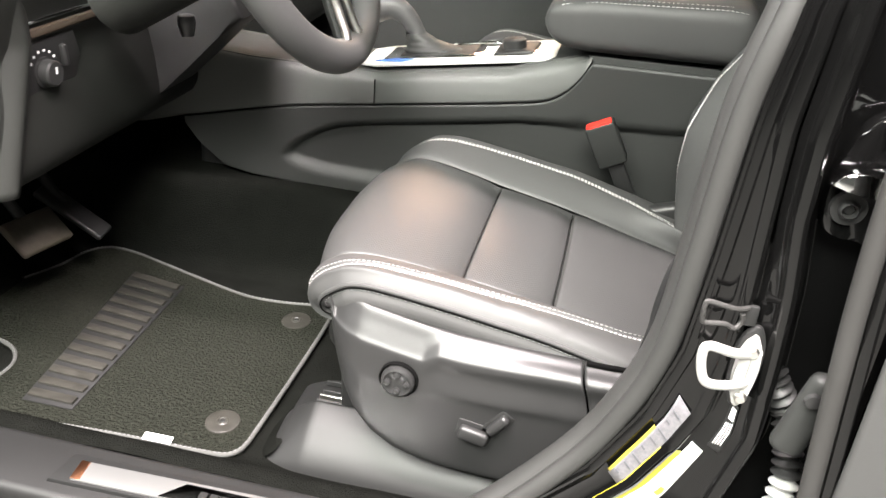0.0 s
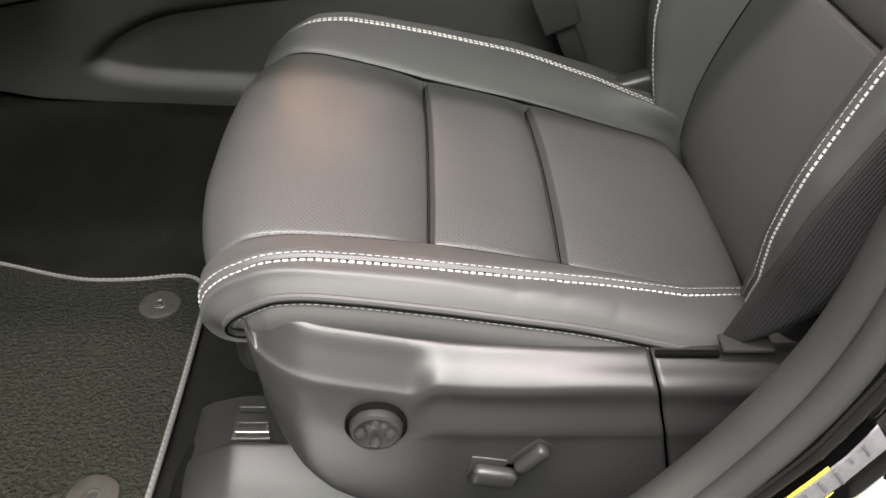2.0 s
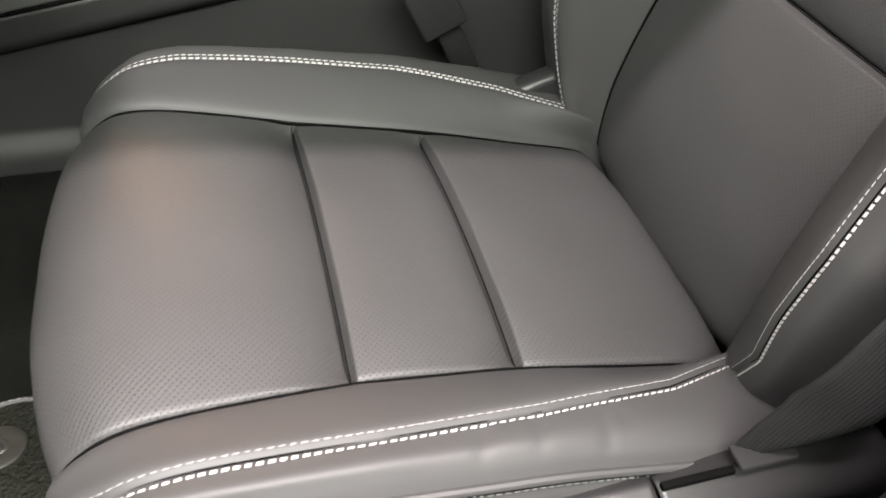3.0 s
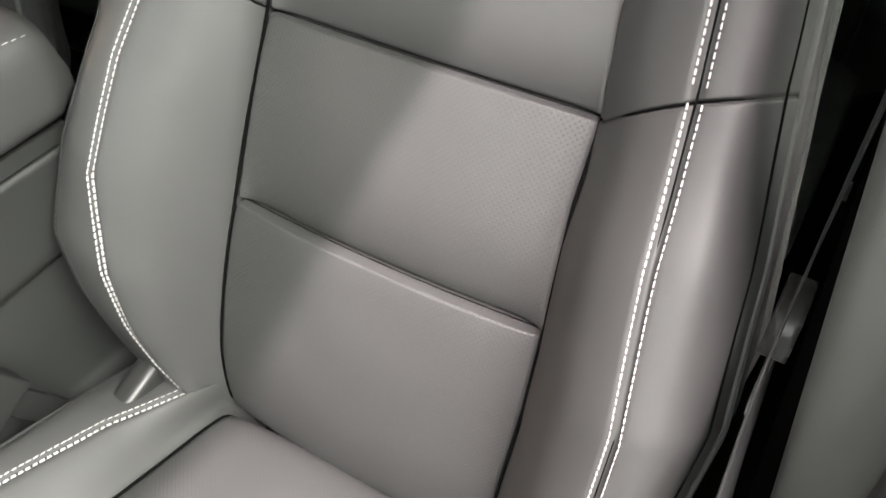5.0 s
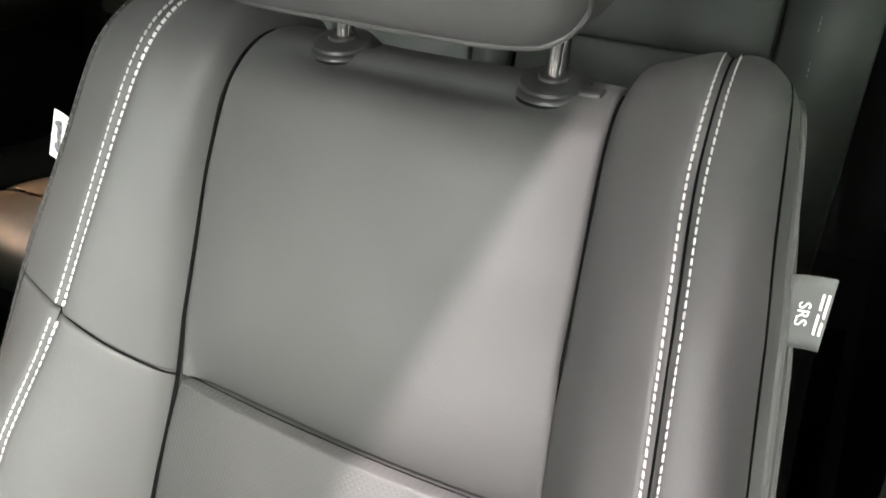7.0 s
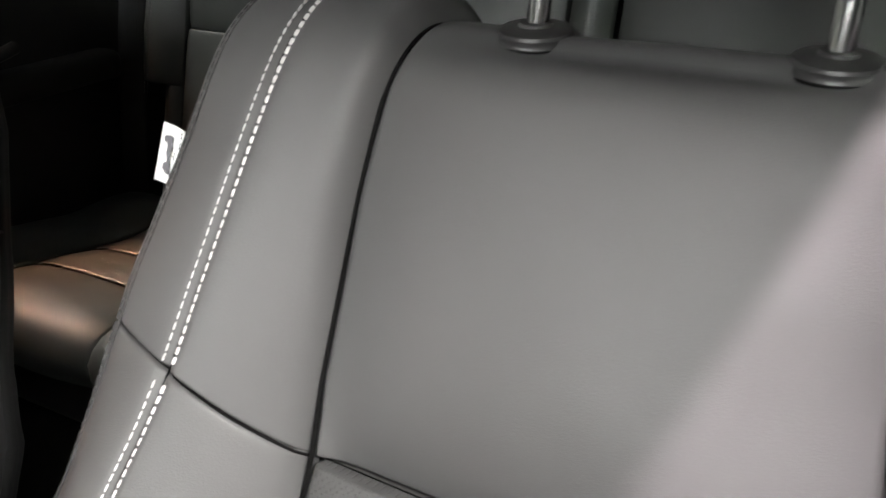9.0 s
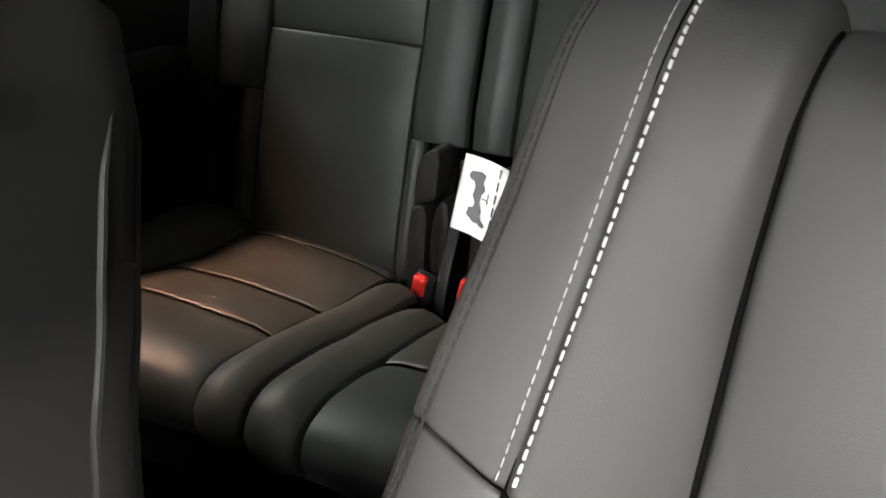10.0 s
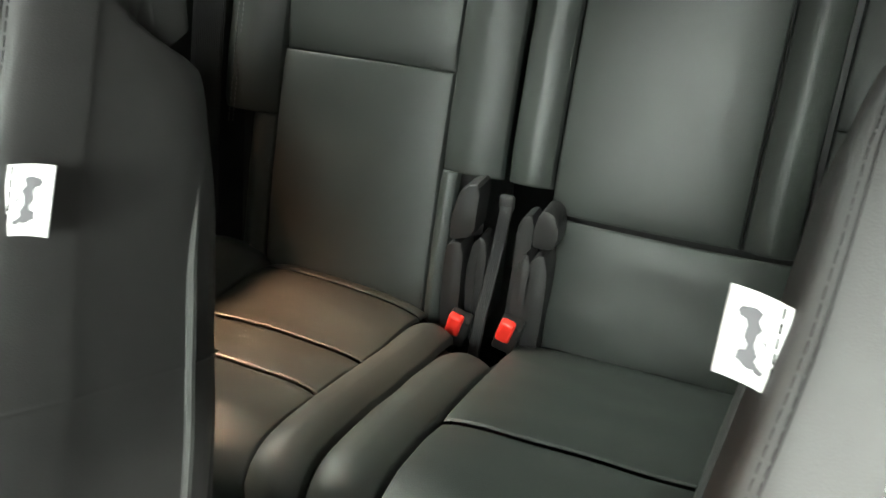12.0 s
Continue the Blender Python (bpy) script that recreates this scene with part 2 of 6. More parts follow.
def tube(pts, r, seg=8, closed=False, flat=1.0):
    """A round bar along points; r may be a list."""
    p = [Vector([float(c) for c in q]) for q in pts]
    n = len(p)
    rs = r if isinstance(r, (list, tuple, np.ndarray)) else [r] * n
    bm = bmesh.new()
    rings = []
    up = Vector((0, 0, 1))
    for i in range(n):
        a = p[(i - 1) % n] if closed or i else p[0]
        b = p[(i + 1) % n] if closed or i < n - 1 else p[-1]
        t = (b - a).normalized()
        side = t.cross(up)
        if side.length < 1e-3:
            side = t.cross(Vector((0, 1, 0)))
        side.normalize()
        if i and side.dot(last) < 0:
            side = -side
        last = side
        nrm = side.cross(t).normalized()
        rings.append([bm.verts.new(p[i] + float(rs[i]) * (math.cos(k * math.tau / seg) * side + flat * math.sin(k * math.tau / seg) * nrm)) for k in range(seg)])
    for i in range(n if closed else n - 1):
        a, b = rings[i], rings[(i + 1) % n]
        for k in range(seg):
            bm.faces.new((a[k], a[(k + 1) % seg], b[(k + 1) % seg], b[k]))
    if not closed:
        bm.faces.new(rings[0][::-1])
        bm.faces.new(rings[-1])
    return bm


def lathe(profile, seg=32, m=None):
    """Turn (radius, height) pairs round z, then place by m."""
    bm = bmesh.new()
    rings = []
    for r, z in profile:
        if r < 1e-6:
            rings.append([bm.verts.new((0, 0, z))])
        else:
            rings.append([bm.verts.new((r * math.cos(k * math.tau / seg), r * math.sin(k * math.tau / seg), z)) for k in range(seg)])
    for a, b in zip(rings, rings[1:]):
        for k in range(seg):
            k2 = (k + 1) % seg
            if len(a) == 1 and len(b) > 1:
                bm.faces.new((a[0], b[k2], b[k]))
            elif len(b) == 1 and len(a) > 1:
                bm.faces.new((a[k], a[k2], b[0]))
            elif len(a) > 1:
                bm.faces.new((a[k], a[k2], b[k2], b[k]))
    if m is not None:
        bmesh.ops.transform(bm, matrix=m, verts=bm.verts)
    return bm


def prism(outline, lo, hi, axis="y", bevel=0.0, seg=2):
    """A closed outline of 2D points drawn out from lo to hi along an axis."""
    place = {"y": lambda a, b, c: (a, c, b), "x": lambda a, b, c: (c, a, b), "z": lambda a, b, c: (a, b, c)}[axis]
    bm = bmesh.new()
    va = [bm.verts.new(place(a, b, lo)) for a, b in outline]
    vb = [bm.verts.new(place(a, b, hi)) for a, b in outline]
    n = len(outline)
    bm.faces.new(va)
    bm.faces.new(vb[::-1])
    for i in range(n):
        bm.faces.new((va[i], va[(i + 1) % n], vb[(i + 1) % n], vb[i]))
    if bevel:
        rim = [e for e in bm.edges if (e.verts[0] in va) == (e.verts[1] in va)]
        bmesh.ops.bevel(bm, geom=rim, offset=bevel, segments=seg, profile=0.5, affect="EDGES")
    return bm


def sheet(name, pts, material, parent=None, label="", uv=None, flip=False, sharp=60, thick=0.0):
    """A surface from an array of points [rows, columns, 3], with UVs in metres."""
    a = np.array(pts, float)
    nr, nc = a.shape[:2]
    idx = np.arange(nr * nc).reshape(nr, nc)
    f = np.stack([idx[:-1, :-1], idx[:-1, 1:], idx[1:, 1:], idx[1:, :-1]], -1).reshape(-1, 4)
    if flip:
        f = f[:, ::-1]
    me = bpy.data.meshes.new(name)
    me.from_pydata(a.reshape(-1, 3).tolist(), [], f.tolist())
    if uv is not None:
        layer = me.uv_layers.new(name="metres")
        flat = np.array(uv, float).reshape(-1, 2)
        loops = np.empty(len(me.loops), dtype=np.int32)
        me.loops.foreach_get("vertex_index", loops)
        layer.data.foreach_set("uv", flat[loops].astype(np.float32).ravel())
    ob = finish(name, me, material, parent, label, sharp)
    if thick:
        mod = ob.modifiers.new("thickness", "SOLIDIFY")
        mod.thickness, mod.offset = thick, -1
    return ob


def stitches(name, pts, normals, material, parent, length=0.0052, gap=0.0021, w=0.00043, depth=0.0006, label=""):
    """A row of sewn stitches along a curve on a surface."""
    p, q = np.array(pts), np.array(normals)
    d = np.concatenate([[0], np.cumsum(np.linalg.norm(np.diff(p, axis=0), axis=1))])
    verts, faces = [], []
    s = 0.002
    rnd = random.Random(len(p))
    while s + length < d[-1]:
        le = length * rnd.uniform(0.92, 1.06)
        a = np.array([np.interp(s, d, p[:, i]) for i in range(3)])
        b = np.array([np.interp(s + le, d, p[:, i]) for i in range(3)])
        nn = np.array([np.interp(s, d, q[:, i]) for i in range(3)])
        nn /= np.linalg.norm(nn)
        t = (b - a) / np.linalg.norm(b - a)
        sd = np.cross(t, nn)
        k = len(verts)
        for c, hh, ww in ((a, 0.0, 0.5), (a + t * le * 0.18, 0.9, 1.0), (b - t * le * 0.18, 0.9, 1.0), (b, 0.0, 0.5)):
            verts += [tuple(c - sd * w * ww - nn * depth), tuple(c - sd * w * ww * 0.8 + nn * w * hh), tuple(c + sd * w * ww * 0.8 + nn * w * hh), tuple(c + sd * w * ww - nn * depth)]
        for r in range(3):
            o = k + r * 4
            faces += [(o + j, o + j + 1, o + j + 5, o + j + 4) for j in range(3)]
        faces += [(k, k + 1, k + 2, k + 3), (k + 15, k + 14, k + 13, k + 12)]
        s += le + gap * rnd.uniform(0.9, 1.15)
    me = bpy.data.meshes.new(name)
    me.from_pydata(verts, [], faces)
    ob = finish(name, me, material, parent, label, 0)
    ob["kind"] = "stuff"
    return ob

# ---------------------------------------------------------------- upholstered front seats


class Padding:
    """An upholstered surface: a spine in the x-z plane, and a cross-section that changes along it."""

    def __init__(self, knots, up, cy, sg, dx=0.0, corner=0.0):
        self.line = spline(knots, 24)
        self.dx, self.corner = dx, corner
        d = np.linalg.norm(np.diff(self.line, axis=0), axis=1)
        self.s = np.concatenate([[0], np.cumsum(d)])
        t = np.gradient(self.line, self.s, axis=0)
        t /= np.linalg.norm(t, axis=1)[:, None]
        self.n = np.stack([-t[:, 1], t[:, 0]], 1) * up
        self.cy, self.sg = cy, sg
        self.end = self.s[-1]

    def s_at(self, axis, value, last=False):
        """The length along the spine at which x (0) or z (1) first takes a value."""
        v = self.line[:, axis] - value
        k = np.where(np.sign(v[:-1]) != np.sign(v[1:]))[0]
        i = k[-1] if last else k[0]
        return self.s[i] + (self.s[i + 1] - self.s[i]) * abs(v[i]) / (abs(v[i]) + abs(v[i + 1]) + 1e-12)

    def place(self, s, y, h):
        x = np.interp(s, self.s, self.line[:, 0]) + h * np.interp(s, self.s, self.n[:, 0])
        z = np.interp(s, self.s, self.line[:, 1]) + h * np.interp(s, self.s, self.n[:, 1])
        if self.corner:
            front = np.clip((-0.02 - x) / 0.15, 0, 1)
            x = x + self.corner * front ** 2 * np.minimum(np.abs(y) / 0.25, 1.05) ** 4
        return np.stack([x + self.dx, self.cy + self.sg * np.asarray(y), z], -1)


def dense(a, b, n, tight=0.004):
    """Stations from a to b, crowded at both ends."""
    u = np.linspace(0, 1, n)
    lin = a + (b - a) * u
    ends = np.array([0.0008, 0.0016, 0.0026, 0.004, 0.006, 0.009, 0.013, 0.018])
    ends = ends[ends < (b - a) * 0.3]
    return np.unique(np.concatenate([lin, a + ends, b - ends]))


def panel_dip(d, deep=0.010, soft=0.024, puff=0.008):
    """How far a padded panel falls at a distance d from its seam."""
    return -deep * np.exp(-(d / 0.0012) ** 2) - puff * np.exp(-d / soft)


def half_section(yi, ys, yo, bh, kind, dd=-0.1, flat=0.0):
    """Breaks of the half cross-section: distance from the middle, height over the spine."""
    mid = ys + 0.5 * (yo - ys)
    if kind == "cushion":
        return [(yi, -0.016), (yi + 0.0016, -0.004), (yi + 0.010, 0.004), (yi + 0.55 * (ys - yi), bh * 0.68), (ys - 0.007, bh), (ys, bh - 0.0030), (ys + 0.007, bh),
                (mid, bh + 0.0015), (yo - 0.012, bh - 0.004), (yo - 0.0055, bh - 0.0125), (yo - 0.004, bh - 0.0155), (yo - 0.0035, bh - 0.020), (yo + 0.002, bh - 0.037), (yo - 0.012, bh - 0.064), (yo - 0.070, bh - 0.070)]
    return [(yi, -0.016), (yi + 0.0016, -0.004), (yi + 0.010, 0.012), (yi + 0.50 * (ys - yi), bh * 0.74), (ys - 0.007, bh), (ys, bh - 0.0030), (ys + 0.007, bh),
            (mid, bh * (0.95 + 0.05 * flat)), (yo - 0.008, bh * (0.66 + 0.30 * flat)), (yo, bh * (0.60 + 0.30 * flat) - 0.010 + 0.004 * flat), (yo + 0.003, bh * 0.5 - 0.030), (yo + 0.002, -0.030), (yo - 0.001, dd + 0.025), (yo - 0.014, dd - 0.008)]


def lookup(table):
    xs, ys = zip(*sorted(table))
    def f(v):
        return np.interp(v, xs, ys)
    return f


def grid_insert(pad, stations, yi_f, cols, crown, edges, hollow=None):
    """The middle panel between two cross seams."""
    rows, uv = [], []
    for s in stations:
        u = np.sin(np.linspace(-1, 1, cols) * math.pi / 2)
        w = np.where(u < 0, yi_f(s, -1), yi_f(s, 1))
        y = w * u
        h = crown(s) * (1 - u ** 2)
        h = h + panel_dip(w - np.abs(y), deep=0.013, puff=0.003)
        for e in edges:
            d = np.full_like(y, abs(s - e))
            full = 1 - np.exp(-(w - np.abs(y)) / 0.010)
            h = h + (panel_dip(d, puff=0.0185 * full, soft=0.024) if s > e else panel_dip(d, puff=0.003, soft=0.012))
        h = h + np.array([0.0015 * noise.noise((float(s) * 16, float(v) * 13, pad.cy + 2.0)) for v in y])
        if hollow is not None:
            h = h - 0.0060 * math.exp(-((s - hollow) / 0.010) ** 2) * np.exp(-(y / 0.095) ** 4)
        h = np.maximum(h, -0.018)
        rows.append(pad.place(np.full_like(y, s), y, h))
        uv.append(np.stack([y, np.full_like(y, s)], -1))
    return np.array(rows), np.array(uv)


def grid_side(pad, side, s_lists, breaks_f, splits=()):
    """A bolster from the middle seam round to its underside; s_lists gives, for each row, s as a function of y."""
    rows, uv = [], []
    for s_of in s_lists:
        base = s_of(0.2)
        br = spline(breaks_f(base, side), 4)
        s = np.array([s_of(y) for y in br[:, 0]])
        h = br[:, 1].copy()
        if len(splits) == 0 and side * pad.sg < 0:
            for cs, cyy in ((0.055, 0.226), (0.092, 0.224), (0.135, 0.228), (0.150, 0.216)):
                c0 = pad.s_at(0, cs, True)
                u = s - c0 - 0.25 * (br[:, 0] - cyy)
                h = h - 0.0016 * np.exp(-(u / 0.0045) ** 2 - ((br[:, 0] - cyy) / 0.013) ** 2)
        h = h + np.array([0.0013 * noise.noise((float(a) * 14, float(v) * 12, 5.0 + side)) for a, v in zip(s, br[:, 0])])
        for e in splits:
            h = h + panel_dip(np.abs(s - np.array([e(y) for y in br[:, 0]])), deep=0.004, soft=0.007, puff=0.0012)
        rows.append(pad.place(s, side * br[:, 0], h))
        run = np.concatenate([[0], np.cumsum(np.linalg.norm(np.diff(br, axis=0), axis=1))])
        uv.append(np.stack([side * run, s], -1))
    return np.array(rows), np.array(uv)


def stitch_rows(pad, side, s0, s1, breaks_f, parent, material=THREAD, offsets=(-0.0049, 0.0049), index=20, n=160, length=0.0042, lift=(0.0015, 0.0010), wide=0.00020, gap=0.0020):
    for off in offsets:
        pts, nrm = [], []
        for s in np.linspace(s0, s1, n):
            br = spline(breaks_f(s, side), 4)
            run = np.concatenate([[0], np.cumsum(np.linalg.norm(np.diff(br, axis=0), axis=1))])
            r = run[index] + off
            y, h = np.interp(r, run, br[:, 0]), np.interp(r, run, br[:, 1])
            y2, h2 = np.interp(r + 0.002, run, br[:, 0]), np.interp(r + 0.002, run, br[:, 1])
            a, b = pad.place(s, side * y, h), pad.place(s, side * y2, h2)
            c = pad.place(s + 0.002, side * y, h)
            nn = np.cross(b - a, c - a) * side * pad.sg
            up = np.array([np.interp(s, pad.s, pad.n[:, 0]), 0, np.interp(s, pad.s, pad.n[:, 1])])
            if np.dot(nn, up) < 0 and abs(np.dot(nn, up)) > 0.3 * np.linalg.norm(nn):
                nn = -nn
            nn = nn / np.linalg.norm(nn)
            if index > 30:
                nn = nn if np.dot(nn, [0, side * pad.sg, 0]) > 0 else -nn
            elif np.dot(nn, up) < 0:
                nn = -nn
            pts.append(a + nn * (lift[0] if off < 0 else lift[1]))
            nrm.append(nn)
        stitches("stitching", pts, nrm, material, parent, length=length, gap=gap, w=wide, depth=0.0016)


def seam_shade_cords(pad, parent, yi_f, crown, s0, s1, crosses):
    """Thin black cords that paint the shade in the seam grooves round the middle panels."""
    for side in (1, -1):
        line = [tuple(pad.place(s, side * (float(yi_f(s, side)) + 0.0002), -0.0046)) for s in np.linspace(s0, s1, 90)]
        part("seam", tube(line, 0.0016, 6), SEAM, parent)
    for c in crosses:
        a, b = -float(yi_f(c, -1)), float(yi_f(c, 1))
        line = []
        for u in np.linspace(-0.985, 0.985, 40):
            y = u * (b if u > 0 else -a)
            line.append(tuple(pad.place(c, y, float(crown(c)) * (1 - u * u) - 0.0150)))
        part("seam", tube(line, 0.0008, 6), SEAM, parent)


def ridge_shade_cord(pad, parent, breaks_f, side, s0, s1, index=5, sink=0.0004, r=0.0007):
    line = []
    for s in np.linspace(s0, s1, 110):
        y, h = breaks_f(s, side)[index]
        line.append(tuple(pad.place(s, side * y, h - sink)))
    # the cord paints the shade between the two stitch rows
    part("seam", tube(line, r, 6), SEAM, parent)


CUSHION_KNOTS = [(0.296, 0.22), (0.306, 0.252), (0.302, 0.275), (0.28, 0.292), (0.21, 0.312), (0.121, 0.337), (0.06, 0.350), (0, 0.362), (-0.06, 0.374), (-0.12, 0.382), (-0.160, 0.379), (-0.187, 0.362), (-0.195, 0.342),
                 (-0.186, 0.320), (-0.160, 0.310), (-0.12, 0.305)]
BACK_KNOTS = [(0.335, 0.235), (0.316, 0.26), (0.305, 0.29), (0.310, 0.36), (0.331, 0.44), (0.362, 0.518), (0.394, 0.585), (0.431, 0.651), (0.468, 0.73), (0.50, 0.80), (0.524, 0.842), (0.552, 0.862),
              (0.585, 0.862), (0.615, 0.845), (0.63, 0.80)]


def front_seat(label, cy, sg, group, dx=0.0, deep=1.0, tall=0.0):
    seat = thing("front_seat", label, "car seat", group, at=(0, 0, 0))
    # --- cushion
    part("cushion_core", rounded_box((0.46, 0.42, 0.10), (0.06 + dx, cy, 0.255), 0.03, turn=Euler((0, radians(10), 0)).to_matrix().to_4x4()), DARK, seat)
    pad = Padding(CUSHION_KNOTS, -1, cy, sg, dx, 0.035)
    sx = lambda x: pad.s_at(0, x, True)
    k = [sx(v) for v in (0.295, 0.2, 0.1, 0.0, -0.1)] + [pad.s_at(0, -0.16)]
    nose, under = pad.s_at(1, 0.345, True), pad.s_at(1, 0.322, True)
    yi0 = lookup([(0, 0.13), (k[0], 0.145), (k[2], 0.148), (k[3], 0.152), (k[4], 0.165), (k[5], 0.172), (nose, 0.176), (pad.end, 0.17)])
    yi = lambda s, side=1: yi0(s)
    ys = lookup([(0, 0.14), (k[0], 0.160), (k[1], 0.192), (k[2], 0.208), (k[3], 0.215), (k[4], 0.219), (k[5], 0.220), (nose, 0.214), (pad.end, 0.20)])
    yo = lookup([(0, 0.235), (k[0], 0.245), (k[1], 0.25), (k[4], 0.253), (k[5], 0.250), (nose, 0.240), (under, 0.228), (pad.end, 0.21)])
    bh = lookup([(0, 0.03), (k[0], 0.030), (k[1], 0.030), (k[2], 0.029), (k[3], 0.026), (k[4], 0.020), (k[5], 0.012), (nose, 0.008), (pad.end, 0.004)])
    breaks = lambda s, side=1, yi=yi, ys=ys, yo=yo, bh=bh: half_section(yi(s), ys(s), yo(s), bh(s), "cushion")
    s1, s2 = sx(0.0), sx(0.119)
    crown = lookup([(0, 0.004), (k[1], 0.008), (k[3], 0.010), (k[4], 0.014), (nose, 0.014), (pad.end, 0.01)])
    for a, b in ((0.0, s2), (s2, s1), (s1, pad.end)):
        ed = [e for e in (s1, s2) if e in (a, b)]
        rows, uv = grid_insert(pad, dense(a, b, 40), yi, 41, crown, ed)
        sheet("cushion_panel", rows, PERF, seat, "perforated black leather", uv, flip=sg < 0)
    seam_shade_cords(pad, seat, yi, crown, 0.012, under, (s1, s2))
    for side in (1, -1):
        lists = [(lambda y, s=s: s) for s in np.linspace(0, pad.end, 150)]
        rows, uv = grid_side(pad, side, lists, breaks)
        sheet("cushion_bolster", rows, LEATHER, seat, "", uv, flip=(side * sg) > 0)
        stitch_rows(pad, side, k[0] - 0.004, under, breaks, seat)
        # piping under the bolster with a faint tone-on-tone row
        pipe = []
        for s in np.linspace(k[0] - 0.02, under + 0.02, 70):
            b = breaks(s)[10]
            pipe.append(tuple(pad.place(s, side * (b[0] + 0.001), b[1] + 0.001)))
        part("cushion_piping", tube(pipe, 0.0030, 8), LEATHER, seat)
        # black cord paints the shaded gap under the piping
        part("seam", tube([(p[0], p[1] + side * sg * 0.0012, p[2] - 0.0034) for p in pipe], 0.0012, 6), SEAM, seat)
        stitch_rows(pad, side, k[0], under, breaks, seat, THREAD_GREY, (0.006,), 40, 120, 0.0036)
        ridge_shade_cord(pad, seat, breaks, side, k[0], under)
    # --- backrest
    bp = Padding([(x, z + tall * min(max((z - 0.62) / 0.22, 0), 1)) for x, z in BACK_KNOTS], 1, cy, sg, dx)
    sz = lambda z: bp.s_at(1, z)
    q = {z: sz(z) for z in (0.287, 0.36, 0.40, 0.45, 0.52, 0.6, 0.65, 0.69, 0.74, 0.78, 0.84)}
    top = bp.s_at(0, 0.57)
    at = lambda pairs, first, last: lookup([(0, first)] + [(q[z], v) for z, v in pairs] + [(bp.end, last)])
    yi_in = at([(0.287, 0.150), (0.36, 0.150), (0.45, 0.145), (0.52, 0.141), (0.6, 0.139), (0.65, 0.139), (0.69, 0.142), (0.78, 0.141), (0.84, 0.138)], 0.14, 0.115)
    yi_out = at([(0.287, 0.134), (0.45, 0.142), (0.52, 0.140), (0.6, 0.134), (0.65, 0.1345), (0.69, 0.131), (0.74, 0.1245), (0.78, 0.123), (0.84, 0.119)], 0.125, 0.106)
    yi = lambda s, side=1: yi_in(s) if side > 0 else yi_out(s)
    ys_in = at([(0.287, 0.158), (0.36, 0.187), (0.40, 0.196), (0.45, 0.205), (0.52, 0.2205), (0.6, 0.218), (0.65, 0.211), (0.69, 0.206), (0.78, 0.196), (0.84, 0.190)], 0.15, 0.172)
    ys_out = at([(0.287, 0.162), (0.36, 0.202), (0.45, 0.221), (0.52, 0.221), (0.6, 0.207), (0.65, 0.201), (0.69, 0.196), (0.78, 0.184), (0.84, 0.173)], 0.15, 0.158)
    ys = lambda s, side=1: ys_in(s) if side > 0 else ys_out(s)
    yo_in = at([(0.287, 0.225), (0.36, 0.252), (0.45, 0.276), (0.52, 0.278), (0.6, 0.266), (0.69, 0.254), (0.78, 0.241), (0.84, 0.236)], 0.20, 0.205)
    yo_out = at([(0.287, 0.207), (0.36, 0.240), (0.45, 0.266), (0.52, 0.272), (0.6, 0.260), (0.65, 0.250), (0.69, 0.242), (0.78, 0.228), (0.84, 0.216)], 0.19, 0.186)
    yo = lambda s, side=1: yo_in(s) if side > 0 else yo_out(s)
    bh_in = at([(0.287, 0.018), (0.36, 0.042), (0.40, 0.058), (0.45, 0.072), (0.52, 0.073), (0.6, 0.060), (0.69, 0.044), (0.78, 0.032), (0.84, 0.023)], 0.02, 0.010)
    bh_out = at([(0.287, 0.028), (0.36, 0.053), (0.40, 0.070), (0.45, 0.086), (0.52, 0.094), (0.6, 0.085), (0.65, 0.074), (0.69, 0.064), (0.78, 0.054), (0.84, 0.036)], 0.02, 0.016)
    bh = lambda s, side=1: bh_in(s) if side > 0 else bh_out(s)
    flat = lookup([(0, 0.9), (q[0.45], 0.9), (q[0.52], 0.5), (q[0.6], 0.36), (q[0.69], 0.95), (bp.end, 1.0)])
    back_breaks = lambda s, side=1: half_section(yi(s, side), ys(s, side), yo(s, side), bh(s, side), "back", dd(s), flat(s) if side > 0 else 0.0)
    dd_ = lookup([(0, -0.12), (q[0.36], -0.150), (q[0.52], -0.145), (q[0.6], -0.130), (q[0.69], -0.120), (q[0.78], -0.118), (q[0.84], -0.105), (top, -0.080), (bp.end, -0.06)])
    dd = lambda s: deep * dd_(s)
    s2, s1 = sz(0.5115), sz(0.651)
    crown = lookup([(0, 0.004), (q[0.36], 0.008), (q[0.52], 0.010), (q[0.78], 0.010), (q[0.84], 0.006), (top, -0.004), (bp.end, -0.006)])
    for a, b, mat in ((0.0, s2, PERF_BACK), (s2, s1, PERF_BACK), (s1, bp.end, LEATHER)):
        ed = [e for e in (s1, s2) if e in (a, b)]
        rows, uv = grid_insert(bp, dense(a, b, 44 if mat is PERF_BACK else 90), yi, 41, crown, ed, None if mat is PERF_BACK else bp.s_at(0, 0.545))
        sheet("backrest_panel", rows, mat, seat, "perforated black leather" if mat is PERF_BACK else "", uv, flip=sg < 0)
    seam_shade_cords(bp, seat, yi, crown, q[0.287], top, (s1, s2))
    for side in (1, -1):
        def seam_line(y, side=side):
            w = min(max((y - 0.14) / 0.068, 0), 1.6)
            bow = math.sin(math.pi * min(max((y - 0.135) / 0.115, 0), 1))
            return s1 + 0.033 * w + (0.004 if side > 0 else 0.009) * bow
        lower = [(lambda y, u=u: u * seam_line(y)) for u in dense(0, 1, 80) if u >= 0]
        upper = [(lambda y, u=u: seam_line(y) + u * (bp.end - seam_line(y))) for u in dense(0, 1, 60)]
